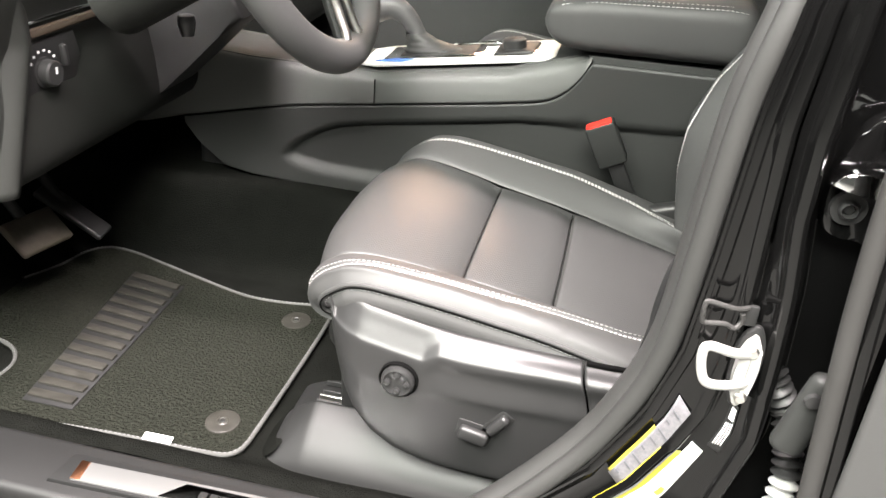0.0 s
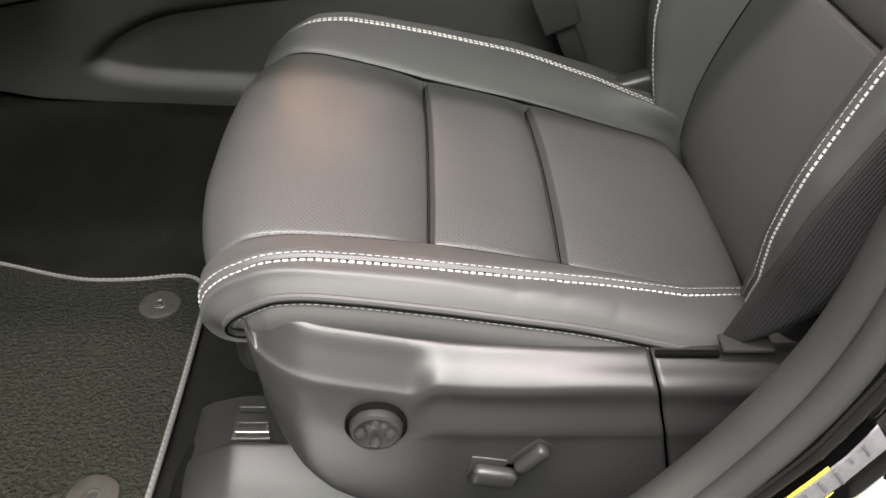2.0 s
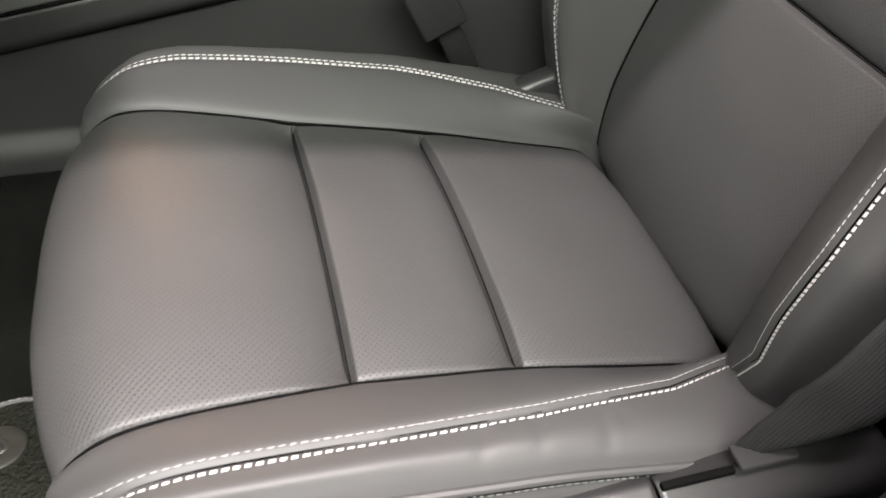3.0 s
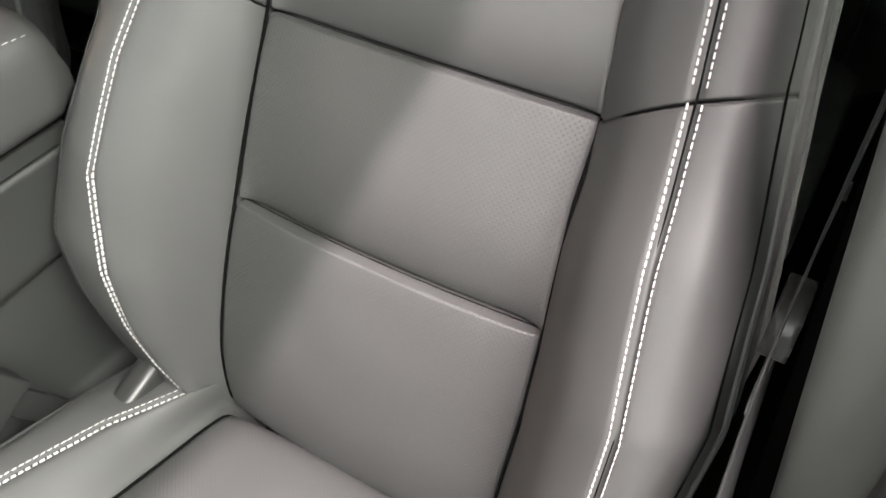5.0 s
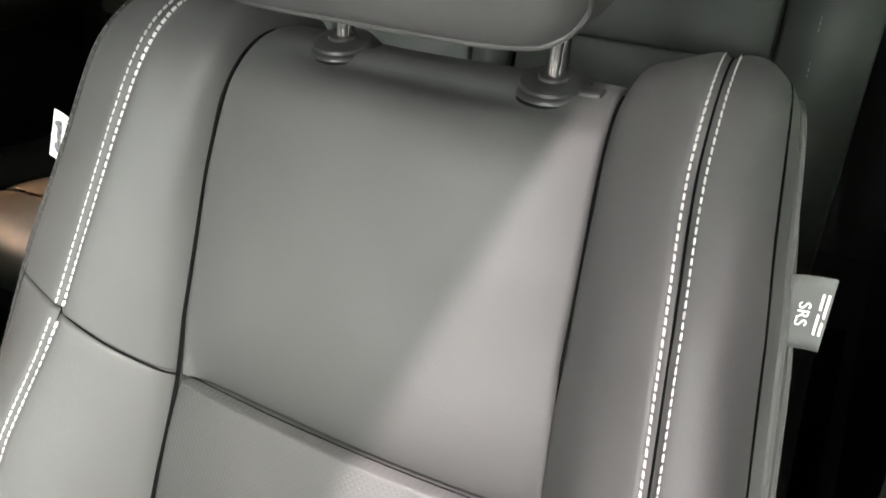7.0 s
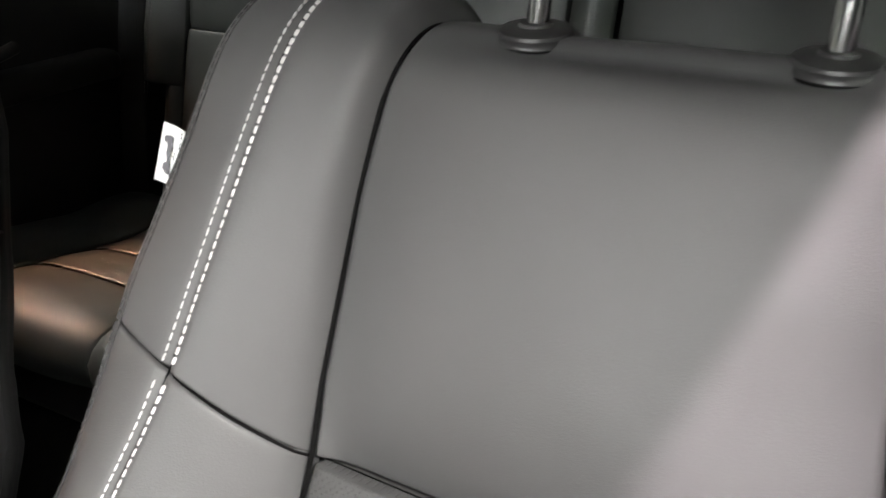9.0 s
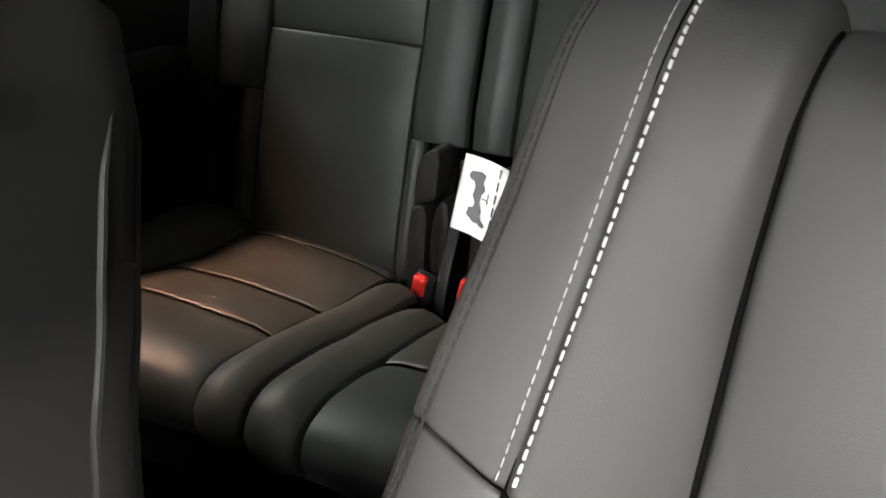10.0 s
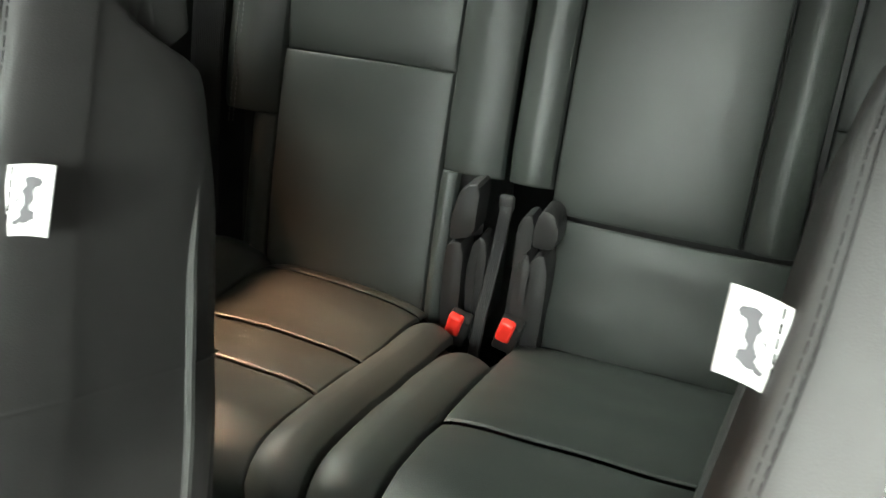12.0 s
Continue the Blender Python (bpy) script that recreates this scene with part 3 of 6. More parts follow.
        for lists in (lower, upper):
            rows, uv = grid_side(bp, side, lists, back_breaks, (seam_line,))
            sheet("backrest_bolster", rows, LEATHER, seat, "", uv, flip=(side * sg) > 0)
        cut = seam_line(0.207)
        sew = (0.0043, 0.0015, 0.00034) if side > 0 else (0.0036, 0.0014, 0.00026)
        stitch_rows(bp, side, q[0.287] + 0.006, cut - 0.003, back_breaks, seat, length=sew[0], gap=sew[1], lift=(0.0011, 0.0013), wide=sew[2])
        stitch_rows(bp, side, cut + 0.003, bp.s_at(0, 0.575), back_breaks, seat, length=sew[0], gap=sew[1], lift=(0.0011, 0.0013), wide=sew[2])
        ridge_shade_cord(bp, seat, back_breaks, side, q[0.287] + 0.006, bp.s_at(0, 0.575))
        cross = []
        for y in np.linspace(yi(s1, side) + 0.002, yo(s1, side) - 0.010, 24):
            s = seam_line(y)
            br = spline(back_breaks(s, side), 4)[:38]
            cross.append(tuple(bp.place(s, side * y, float(np.interp(y, br[:, 0], br[:, 1])) - 0.0036)))
        # black cord paints the shade in the bolster's cross seam
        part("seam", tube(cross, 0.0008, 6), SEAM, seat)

        def on_edge(s, sd):
            outer, middle = seam_line(yo(s, sd) - 0.008), seam_line(0.2)
            return back_breaks(s * middle / outer if s < outer else middle + (s - outer) / (bp.end - outer) * (bp.end - middle), sd)

        rim = []
        for s in np.linspace(q[0.36], bp.s_at(0, 0.58), 60):
            b = on_edge(s, side)[9]
            rim.append(tuple(bp.place(s, side * (b[0] + 0.0005), b[1])))
        if side < 0:
            part("edge_piping", tube(rim, 0.0026, 8), LEATHER, seat)
        inner = []
        for s in np.linspace(q[0.36], bp.s_at(0, 0.58), 60):
            br = spline(on_edge(s, side), 4)
            y = br[36][0] - (0.0060 if side < 0 else 0.0095)
            inner.append(tuple(bp.place(s, side * y, float(np.interp(y, br[24:37, 0], br[24:37, 1])) + 0.0004)))
        # thin dark cord paints the shade in the edge seam
        part("seam", tube(inner, 0.0008 if side < 0 else 0.0005, 6), SEAM if side < 0 else EDGE_STITCH_BLACK, seat)
        if side > 0:
            stitch_rows(bp, side, q[0.36], bp.s_at(0, 0.575), on_edge, seat, EDGE_STITCH_BLACK, (-0.0135, -0.0105), 36, 130, 0.0052, lift=(0.0007, 0.0007), wide=0.00034, gap=0.0012)
        else:
            stitch_rows(bp, side, q[0.36], bp.s_at(0, 0.575), on_edge, seat, THREAD_DARK, (0.0055,), 36, 130, 0.0040)
    # --- hard shell behind
    rows, uv = [], []
    for s in np.linspace(q[0.287], bp.end, 50):
        b = yo(s, -1) - 0.002
        prof = spline([(-b + 0.004, 0.005), (-b + 0.010, -0.025), (-b + 0.05, -0.045), (0, -0.050), (b - 0.05, -0.045), (b - 0.010, -0.025), (b - 0.004, 0.005)], 8) + np.array([0, dd(s)])
        rows.append(bp.place(np.full(len(prof), s), prof[:, 0], prof[:, 1]))
    sheet("back_shell", rows, SOFT, seat, "", flip=sg > 0)
    for side in (1, -1):
        pts = []
        for s in np.linspace(q[0.36], sz(0.83), 40):
            w = min(1.0, (sz(0.83) - s) / 0.09)
            pts.append(tuple(bp.place(s, side * (yo(s, side) + 0.0022 - 0.012 * (1 - w) ** 2), dd(s) + 0.034 - 0.034 * (1 - w) ** 2)))
        # the paler plastic paints the highlight along the shell edge
        part("shell_edge", tube(pts, list(np.interp(np.linspace(0, 1, 40), [0, 0.8, 1], [0.0042, 0.0042, 0.0012])), 8), CONSOLE_TOP, seat, "hard plastic edge, paler to paint its highlight")
    # --- headrest on two chromed posts
    for side in (1, -1):
        y = cy + side * 0.073
        base = Vector((0.569 + dx, y, 0.8565 + tall))
        lean = Euler((0, radians(10), 0)).to_matrix().to_4x4()
        m = Matrix.Translation(base) @ lean
        flat_on = Matrix.Translation(base + Vector((-0.001, 0, 0.0065))) @ Euler((0, radians(-5), 0)).to_matrix().to_4x4()
        part("post_collar", lathe([(0, 0.0035), (0.0085, 0.0035), (0.0095, 0.0020), (0.0180, 0.0010), (0.0200, 0.0000), (0.0206, -0.0018), (0.0222, -0.0026), (0.0236, -0.0046), (0.0238, -0.0075), (0.0225, -0.016), (0, -0.016)], 36, flat_on), PLASTIC, seat)
        part("headrest_post", lathe([(0, 0.15), (0.0063, 0.15), (0.0063, 0.004), (0, 0.004)], 20, m), CHROME, seat, "chromed steel post")
        # black ring put in for the shade below the collar
        part("collar_gap_shade", lathe([(0.0215, -0.0052), (0.0243, -0.0052), (0.0250, -0.0065), (0.0250, -0.018), (0.0215, -0.018)], 36, flat_on), SEAM, seat, "black ring painting the shaded gap under the collar")
        if side * sg < 0:
            part("release_button", rounded_box((0.013, 0.015, 0.008), tuple(flat_on @ Vector((-0.004, side * 0.0245, -0.003))), 0.003), DARK, seat)
    hr = []
    cz, cx = 1.000 + tall, 0.520 + dx
    front = lookup([(-0.096, 0.0), (-0.0925, -0.035), (-0.088, -0.046), (-0.075, -0.053), (-0.04, -0.062), (0.0, -0.066), (0.05, -0.064), (0.08, -0.050), (0.096, -0.02)])
    rear = lookup([(-0.096, 0.030), (-0.085, 0.046), (-0.05, 0.052), (0.05, 0.050), (0.085, 0.038), (0.096, 0.0)])
    half = lookup([(-0.096, 0.084), (-0.092, 0.097), (-0.086, 0.106), (-0.078, 0.113), (-0.06, 0.120), (0.0, 0.123), (0.06, 0.119), (0.085, 0.108), (0.096, 0.085)])
    for zz in -0.096 * np.cos(np.linspace(0, math.pi, 41)):
        row, fx, rx_, hy = [], float(front(zz)), float(rear(zz)), float(half(zz))
        mx, ex = (fx + rx_) / 2, (rx_ - fx) / 2
        for u in np.linspace(0, math.tau, 73):
            c, q = math.cos(u), math.sin(u)
            row.append((cx + mx + ex * math.copysign(abs(c) ** 0.55, c), cy + hy * math.copysign(abs(q) ** 0.40, q), cz + zz))
        hr.append(row)
    hr = [[(cx + 0.018, cy, cz - 0.0965)] * 73] + hr + [[(cx - 0.01, cy, cz + 0.0965)] * 73]
    sheet("headrest", hr, LEATHER, seat, "", flip=True)
    run = [(y, -0.0905) for y in np.linspace(0, 0.086, 14)] + [(0.086 + 0.030 * math.sin(a), -0.0605 - 0.030 * math.cos(a)) for a in np.linspace(0.12, math.pi / 2, 14)] + [(0.116, z) for z in np.linspace(-0.052, 0.03, 10)]
    cord = []
    for y, z in [(-y, z) for y, z in run[:0:-1]] + run:
        fx, rx_, hy = float(front(z)), float(rear(z)), float(half(z))
        c = math.sqrt(1 - min(abs(y) / hy, 0.985) ** 5)
        cord.append((cx + (fx + rx_) / 2 - (rx_ - fx) / 2 * c ** 0.55 - 0.0004, cy + y, cz + z))
    part("headrest_piping", tube(cord, 0.0019, 8), LEATHER, seat)
    # --- base below the cushion
    part("seat_frame", rounded_box((0.42, 0.40, 0.09), (0.06 + dx, cy, 0.185), 0.01), DARK, seat)
    return seat, bp, back_breaks


driver_seat, back, back_breaks = front_seat("black leather driver seat with light double stitching", 0.0, 1, "front seats")
passenger_seat, back2, back_breaks2 = front_seat("black leather front passenger seat beside the console", 0.806, -1, "front seats", -0.030, 1.18, 0.045)

# ---------------------------------------------------------------- car shell and hall


def smooth01(v, a, b):
    u = np.clip((v - a) / (b - a), 0, 1)
    return u * u * (3 - 2 * u)


def structure(ob, label, category):
    return tagged(ob, label, category, kind="structure")


def slab(name, x0, x1, y0, y1, z0, z1, mat, label, category, bevel=0.0):
    return structure(part(name, rounded_box((x1 - x0, y1 - y0, z1 - z0), ((x0 + x1) / 2, (y0 + y1) / 2, (z0 + z1) / 2), bevel), mat), label, category)


slab("ground", -9, 9, -9, 9, -0.42, -0.34, CONCRETE, "grey concrete hall floor under the car", "floor")
slab("hall_wall_north", -9, 9, 7.0, 7.2, -0.34, 4.2, WALLPAINT, "plain painted hall wall", "wall")
slab("hall_wall_south", -9, 9, -7.2, -7.0, -0.34, 4.2, WALLPAINT, "plain painted hall wall", "wall")
slab("hall_wall_east", 9.0, 9.2, -7.2, 7.2, -0.34, 4.2, WALLPAINT, "plain painted hall wall", "wall")
slab("hall_wall_west", -9.2, -9.0, -7.2, 7.2, -0.34, 4.2, WALLPAINT, "plain painted hall wall", "wall")
slab("ceiling", -9.2, 9.2, -7.2, 7.2, 4.2, 4.35, WALLPAINT, "plain white hall ceiling", "ceiling")

MID = 0.389          # middle of the car


def floor_z(x, y):
    a = np.abs(y - MID)
    z = 0.088 + 0.17 * smooth01(-x, 0.80, 1.05) * 2.0
    z = z + 0.16 * smooth01(-a, -0.22, -0.13)
    z = z + 0.028 * smooth01(a, 0.655, 0.70)
    return z


gx, gy = np.linspace(-1.1, 1.5, 120), np.linspace(-0.33, 1.11, 100)
XX, YY = np.meshgrid(gx, gy, indexing="ij")
wob = np.array([[noise.noise((x * 9, y * 9, 0.3)) for y in gy] for x in gx]) * 0.003
structure(sheet("floor", np.stack([XX, YY, floor_z(XX, YY) + wob], -1), CARPET, None, "", flip=True), "black carpet floor of the car, dusty", "floor")

# body sides, roof and dark lining
slab("body_underside", -1.2, 1.9, -0.42, 1.20, -0.14, 0.06, DARK, "dark underbody of the car", "car body")
slab("ceiling_headliner", -0.25, 1.9, -0.178, 0.956, 1.27, 1.31, HEADLINER, "grey cloth headliner", "ceiling")
slab("roof_rail", -0.25, 1.9, -0.235, -0.180, 1.19, 1.29, PAINT, "gloss black roof rail over the door opening", "roof rail", 0.012)
slab("roof_rail_far", -0.25, 1.9, 0.958, 1.013, 1.19, 1.29, PAINT, "gloss black roof rail", "roof rail", 0.012)
slab("wall_firewall", -1.25, -1.10, -0.42, 1.20, 0.06, 0.80, DARK, "dark firewall lining behind the pedals", "wall")
slab("side_wall_far_front", -1.15, 0.45, 1.12, 1.20, 0.06, 0.80, SOFT, "black closed passenger door lining", "wall")
slab("side_wall_far_rear", 0.45, 1.9, 1.10, 1.20, 0.06, 0.80, SOFT, "black closed rear door lining", "wall")
slab("wall_rear", 1.86, 1.92, -0.42, 1.20, 0.06, 0.95, DARK, "dark lining at the back of the cabin", "wall")
structure(part("pillar_far", prism([(0.30, 0.78), (0.46, 0.78), (0.50, 1.22), (0.36, 1.22)], 1.10, 1.18, "y", 0.008), SOFT), "black trim of the far middle pillar", "pillar")
structure(part("pillar_far_rear", prism([(1.10, 0.78), (1.90, 0.78), (1.90, 1.22), (1.35, 1.22)], 1.08, 1.18, "y", 0.008), SOFT), "black trim of the far rear pillar", "pillar")
for yy, nm in ((-0.40, "pillar_front"), (1.17, "pillar_front_far")):
    structure(part(nm, tube([(-1.0, yy, 0.80), (-0.62, yy + 0.07 * (1 if yy < 0 else -1), 1.04), (-0.22, yy + 0.15 * (1 if yy < 0 else -1), 1.24)], 0.045, 10), PAINT), "black slanting windscreen pillar", "pillar")
pane = structure(part("windscreen", prism([(-1.0, 0.82), (-0.22, 1.25), (-0.224, 1.257), (-1.004, 0.827)], -0.34, 1.12, "y"), GLASSM), "clear windscreen", "window")
pane.visible_shadow = False
for x0, x1, nm in ((-0.75, 0.30, "window_far_front"), (0.50, 1.10, "window_far_rear")):
    w = slab(nm, x0, x1, 1.15, 1.154, 0.80, 1.19, GLASSM, "dark side window", "window")
    w.visible_shadow = False

# sill, weather seal and middle pillar on the near side
slab("sill", -1.1, 0.14, -0.425, -0.325, 0.06, 0.118, DARK, "black plastic door sill trim", "sill", 0.012)
SEAL_PATH = spline([(-1.05, -0.440, 0.080), (-0.55, -0.442, 0.082), (-0.20, -0.440, 0.090), (-0.02, -0.425, 0.130), (0.08, -0.398, 0.205), (0.168, -0.380, 0.302), (0.212, -0.378, 0.385), (0.234, -0.378, 0.46),
                    (0.243, -0.378, 0.56), (0.253, -0.376, 0.686), (0.270, -0.372, 0.77), (0.305, -0.345, 0.92), (0.335, -0.300, 1.08), (0.35, -0.262, 1.20)], 10)
structure(part("door_seal", tube(SEAL_PATH, 0.0105, 12), PILLARGREY), "grey rubber weather seal round the door opening", "door seal")
pill = [tuple(p) for p in SEAL_PATH if p[0] > -0.01]
structure(part("pillar_trim", tube([(p[0] + 0.006, p[1] + 0.022, p[2]) for p in pill], 0.0215, 16), PILLARGREY), "grey plastic trim of the middle pillar", "pillar")


# plan lines of the pillar by height: inner flange, middle fold, outer fold
fold_f = lookup([(0.13, 0.0), (0.205, 0.10), (0.302, 0.188), (0.385, 0.232), (0.46, 0.254), (0.56, 0.263), (0.686, 0.271), (0.77, 0.283), (0.92, 0.323), (1.08, 0.353), (1.22, 0.370)])
fold_1 = lookup([(0.13, 0.05), (0.205, 0.145), (0.30, 0.226), (0.36, 0.258), (0.40, 0.274), (0.46, 0.283), (0.53, 0.287), (0.58, 0.286), (0.686, 0.284), (0.77, 0.292), (0.92, 0.332), (1.08, 0.362), (1.22, 0.379)])
fold_2 = lookup([(0.13, 0.13), (0.205, 0.22), (0.30, 0.300), (0.39, 0.321), (0.46, 0.320), (0.545, 0.316), (0.61, 0.308), (0.68, 0.307), (0.78, 0.314), (0.92, 0.352), (1.08, 0.385), (1.22, 0.400)])


def pillar_section(z):
    f, a, b = float(fold_f(z)), float(fold_1(z)), float(fold_2(z))
    lean = 0.10 * max(z - 0.75, 0)
    pts = [(f - 0.010, -0.350), (f - 0.004, -0.382), (f - 0.001, -0.3865), (f + 0.002, -0.386), (f + 0.004, -0.3845),
           (a - 0.006, -0.3875), (a - 0.003, -0.392), (a, -0.396), (a + 0.003, -0.395), (a + 0.005, -0.390), (a + 0.008, -0.386), (a + 0.011, -0.387),
           (b - 0.012, -0.394), (b - 0.006, -0.398), (b - 0.003, -0.405), (b, -0.4095), (b + 0.003, -0.409), (b + 0.0055, -0.404), (b + 0.0075, -0.396),
           (b + 0.011, -0.384), (b + 0.018, -0.379), (max(b + 0.024, 0.405), -0.379), (max(b + 0.034, 0.416), -0.372), (max(b + 0.04, 0.42), -0.345)]
    return [(x, y + lean, z) for x, y in pts]


structure(sheet("pillar_middle", [pillar_section(z) for z in np.concatenate([np.linspace(0.13, 0.45, 40), np.linspace(0.46, 1.22, 60)])], PAINT, None, "", flip=True, sharp=75, thick=0.003),
          "gloss black painted middle pillar with pressed folds", "pillar")
structure(part("body_flange", tube([(float(fold_f(z)) - 0.006, -0.3835 + 0.10 * max(z - 0.75, 0), z) for z in np.linspace(0.14, 1.2, 60)], 0.0035, 8), PAINT), "folded black body flange", "body flange")
rows = []
for z in np.linspace(0.14, 1.22, 50):
    f, inner = float(fold_f(z)), -0.2985 + 0.12 * (z - 0.635)
    rows.append([(x, y, z) for x, y in spline([(f - 0.004, -0.352), (f + 0.006, -0.335), (f + 0.018, inner - 0.014), (f + 0.026, inner - 0.003), (f + 0.034, inner), (f + 0.042, inner - 0.004), (f + 0.050, inner - 0.018), (f + 0.058, -0.345), (f + 0.06, -0.375)], 4)])
structure(sheet("pillar_lining", rows, grainy("grey_pillar_lining", (0.060, 0.063, 0.059), 0.6, 1500, 0.2, 0.10), None, "", sharp=0, thick=0.002), "grey plastic inner lining of the middle pillar", "pillar")
# Slab added across the open rear doorway to keep the view there dark.
slab("blocker_near_rear", 0.46, 1.9, -0.42, -0.36, 0.06, 0.82, DARK, "dark slab added to close the open rear doorway against light", "wall")
# Pane added above the slab, where the open door leaves none.
pane = structure(part("pane_near_rear", prism([(-0.400, 0.82), (-0.226, 1.20), (-0.232, 1.204), (-0.406, 0.824)], 0.46, 1.9, "x"), DARKPANE), "dark pane added in the open rear doorway to limit light", "window")

# ---------------------------------------------------------------- driver seat: side cover, switches, rails, tags


def side_cover():
    zt = lookup([(-0.145, 0.371), (-0.10, 0.366), (-0.056, 0.357), (-0.02, 0.350), (0.024, 0.345), (0.08, 0.342), (0.163, 0.339), (0.33, 0.336)])
    zb = lookup([(-0.145, 0.350), (-0.1405, 0.32), (-0.132, 0.285), (-0.120, 0.25), (-0.104, 0.22), (-0.08, 0.191), (-0.05, 0.170), (0.0, 0.157), (0.10, 0.150), (0.33, 0.145)])

    def rows_for(xs):
        rows = []
        for x in xs:
            nose = float(np.clip((-0.080 - x) / 0.065, 0, 1))
            late = float(smooth01(x, -0.022, 0.004))
            t, b = float(zt(x)), float(zb(x))
            drop = 0.031 + (0.018 - 0.031) * late - 0.006 * float(smooth01(x, 0.02, 0.17))
            c = max(t - drop, b + 0.55 * (t - b))
            run = c - b
            inw = 0.040 * nose ** 2.4
            low = lambda off, part_of: c - min(off, part_of * run)
            prof = [(-0.232, t - 0.012), (-0.250 + inw, t - 0.0025), (-0.257 + inw, t - 0.0008), (-0.2665 + inw, t - 0.45 * (t - c)), (-0.2775 + inw, c + 0.002), (-0.2830 + inw, c - min(0.006, 0.05 * run)),
                    (-0.2845 + inw + 0.0035 * late, low(0.024, 0.25)), (-0.2855 + inw - 0.0012 * late, low(0.047, 0.45)), (-0.2850 + inw, low(0.062, 0.58)), (-0.2845 + inw, low(0.10, 0.75)), (-0.2825 + inw, b + 0.09 * run), (-0.277 + inw, b + 0.03 * run), (-0.262 + inw, b)]
            curve = spline(prof, 4)
            rake = 0.28 * float(smooth01(x, 0.04, 0.16))
            rows.append([(x + rake * (t - float(z)), float(y), float(z)) for y, z in curve])
        return rows
    sheet("side_cover", rows_for(np.concatenate([-0.1448 + 0.03 * np.linspace(0, 1, 24) ** 2, np.linspace(-0.113, 0.163, 90)])), PLASTIC, driver_seat, "satin black plastic side cover", flip=False, thick=0.003)
    sheet("rear_side_cover", rows_for(np.linspace(0.1655, 0.33, 40)), PLASTIC, driver_seat, "satin black plastic", thick=0.003)
    # round lumbar switch with a four-way dimple
    m = Matrix.Translation((-0.045, -0.2875, 0.288)) @ Euler((radians(90), 0, 0)).to_matrix().to_4x4()
    part("switch_bezel", lathe([(0.0240, -0.004), (0.0240, 0.0005), (0.0228, 0.0015), (0.0212, -0.001)], 40, m), SEAM, driver_seat)
    knob = part("lumbar_switch", lathe([(0.0205, -0.004), (0.0205, 0.003), (0.0195, 0.0065), (0.0170, 0.0080), (0.0150, 0.0072), (0.0110, 0.0050), (0.006, 0.0046), (0, 0.0044)], 40, m), PLASTIC, driver_seat)
    for k in range(4):
        a = k * math.pi / 2
        c = m @ Vector((0.0115 * math.cos(a), 0.0115 * math.sin(a), 0.0064))
        part("switch_pad", rounded_box((0.008, 0.008, 0.008), tuple(c), 0.0026, 2, Euler((0, a + math.pi / 4, 0)).to_matrix().to_4x4()), PLASTIC, knob)
    part("belt_slot", rounded_box((0.050, 0.005, 0.005), (0.192, -0.2600, 0.3400), 0.001, 2), SEAM, driver_seat)
    # seat switch: a lying paddle and an upright one
    part("switch_recess", rounded_box((0.044, 0.006, 0.026), (0.050, -0.2835, 0.232), 0.0028, 2, Euler((0, radians(10), 0)).to_matrix().to_4x4()), DARK, driver_seat)
    part("slide_switch", rounded_box((0.037, 0.012, 0.019), (0.050, -0.291, 0.230), 0.005, 3, Euler((0, radians(12), 0)).to_matrix().to_4x4()), PLASTIC, driver_seat)
    part("switch_recess", rounded_box((0.020, 0.006, 0.046), (0.076, -0.2835, 0.248), 0.0028, 2, Euler((0, radians(38), 0)).to_matrix().to_4x4()), DARK, driver_seat)
    part("recline_switch", rounded_box((0.013, 0.012, 0.034), (0.078, -0.291, 0.252), 0.005, 3, Euler((0, radians(36), 0)).to_matrix().to_4x4()), PLASTIC, driver_seat)


side_cover()

# seat rail and its plastic foot cover
rail = thing("seat_rail", "black seat rail cover with bare metal rail end", "seat rail")
rows = []
for x in np.concatenate([-0.240 + 0.06 * np.linspace(0, 1, 20) ** 1.6, np.linspace(-0.172, 0.32, 40)]):
    g = math.sqrt(float(np.clip((x + 0.240) / 0.058, 0, 1)))
    prof = spline([(-0.120, 0.132), (-0.192, 0.136), (-0.196, 0.152), (-0.200, 0.1565), (-0.206, 0.156), (-0.228, 0.144), (-0.242, 0.133), (-0.258, 0.118), (-0.270, 0.102), (-0.277, 0.086)], 4)
    rows.append([(x, float(y) + 0.02 * (1 - g), 0.084 + (float(z) - 0.084) * g) for y, z in prof])
sheet("rail_cover", rows, DARK, rail, "satin black plastic cover")
part("rail_channel", rounded_box((0.14, 0.036, 0.020), (-0.118, -0.172, 0.140), 0.002), DARK, rail)
for y, z in ((-0.158, 0.156), (-0.174, 0.152), (-0.187, 0.154)):
    part("rail_metal", rounded_box((0.13, 0.0030, 0.008), (-0.118, y, z), 0.001), STEEL if y < -0.18 else PLASTIC, rail, "bare metal rail" if y < -0.18 else "")
for x in (-0.150, -0.128):
    part("rail_bolt", lathe([(0, 0.006), (0.004, 0.006), (0.0055, 0.004), (0.0055, 0), (0, 0)], 16, Matrix.Translation((x, -0.180, 0.150))), STEEL, rail)
part("rail_foot", lathe([(0, 0.004), (0.034, 0.003), (0.040, 0.0015), (0.042, 0), (0, 0)], 32, Matrix.Translation((-0.232, -0.205, 0.098)) @ Euler((0, radians(-38), 0)).to_matrix().to_4x4() @ Matrix.Diagonal((0.62, 1.35, 1, 1))), CARPET, rail)
rail2 = thing("seat_rail", "black seat rail of the passenger seat", "seat rail")
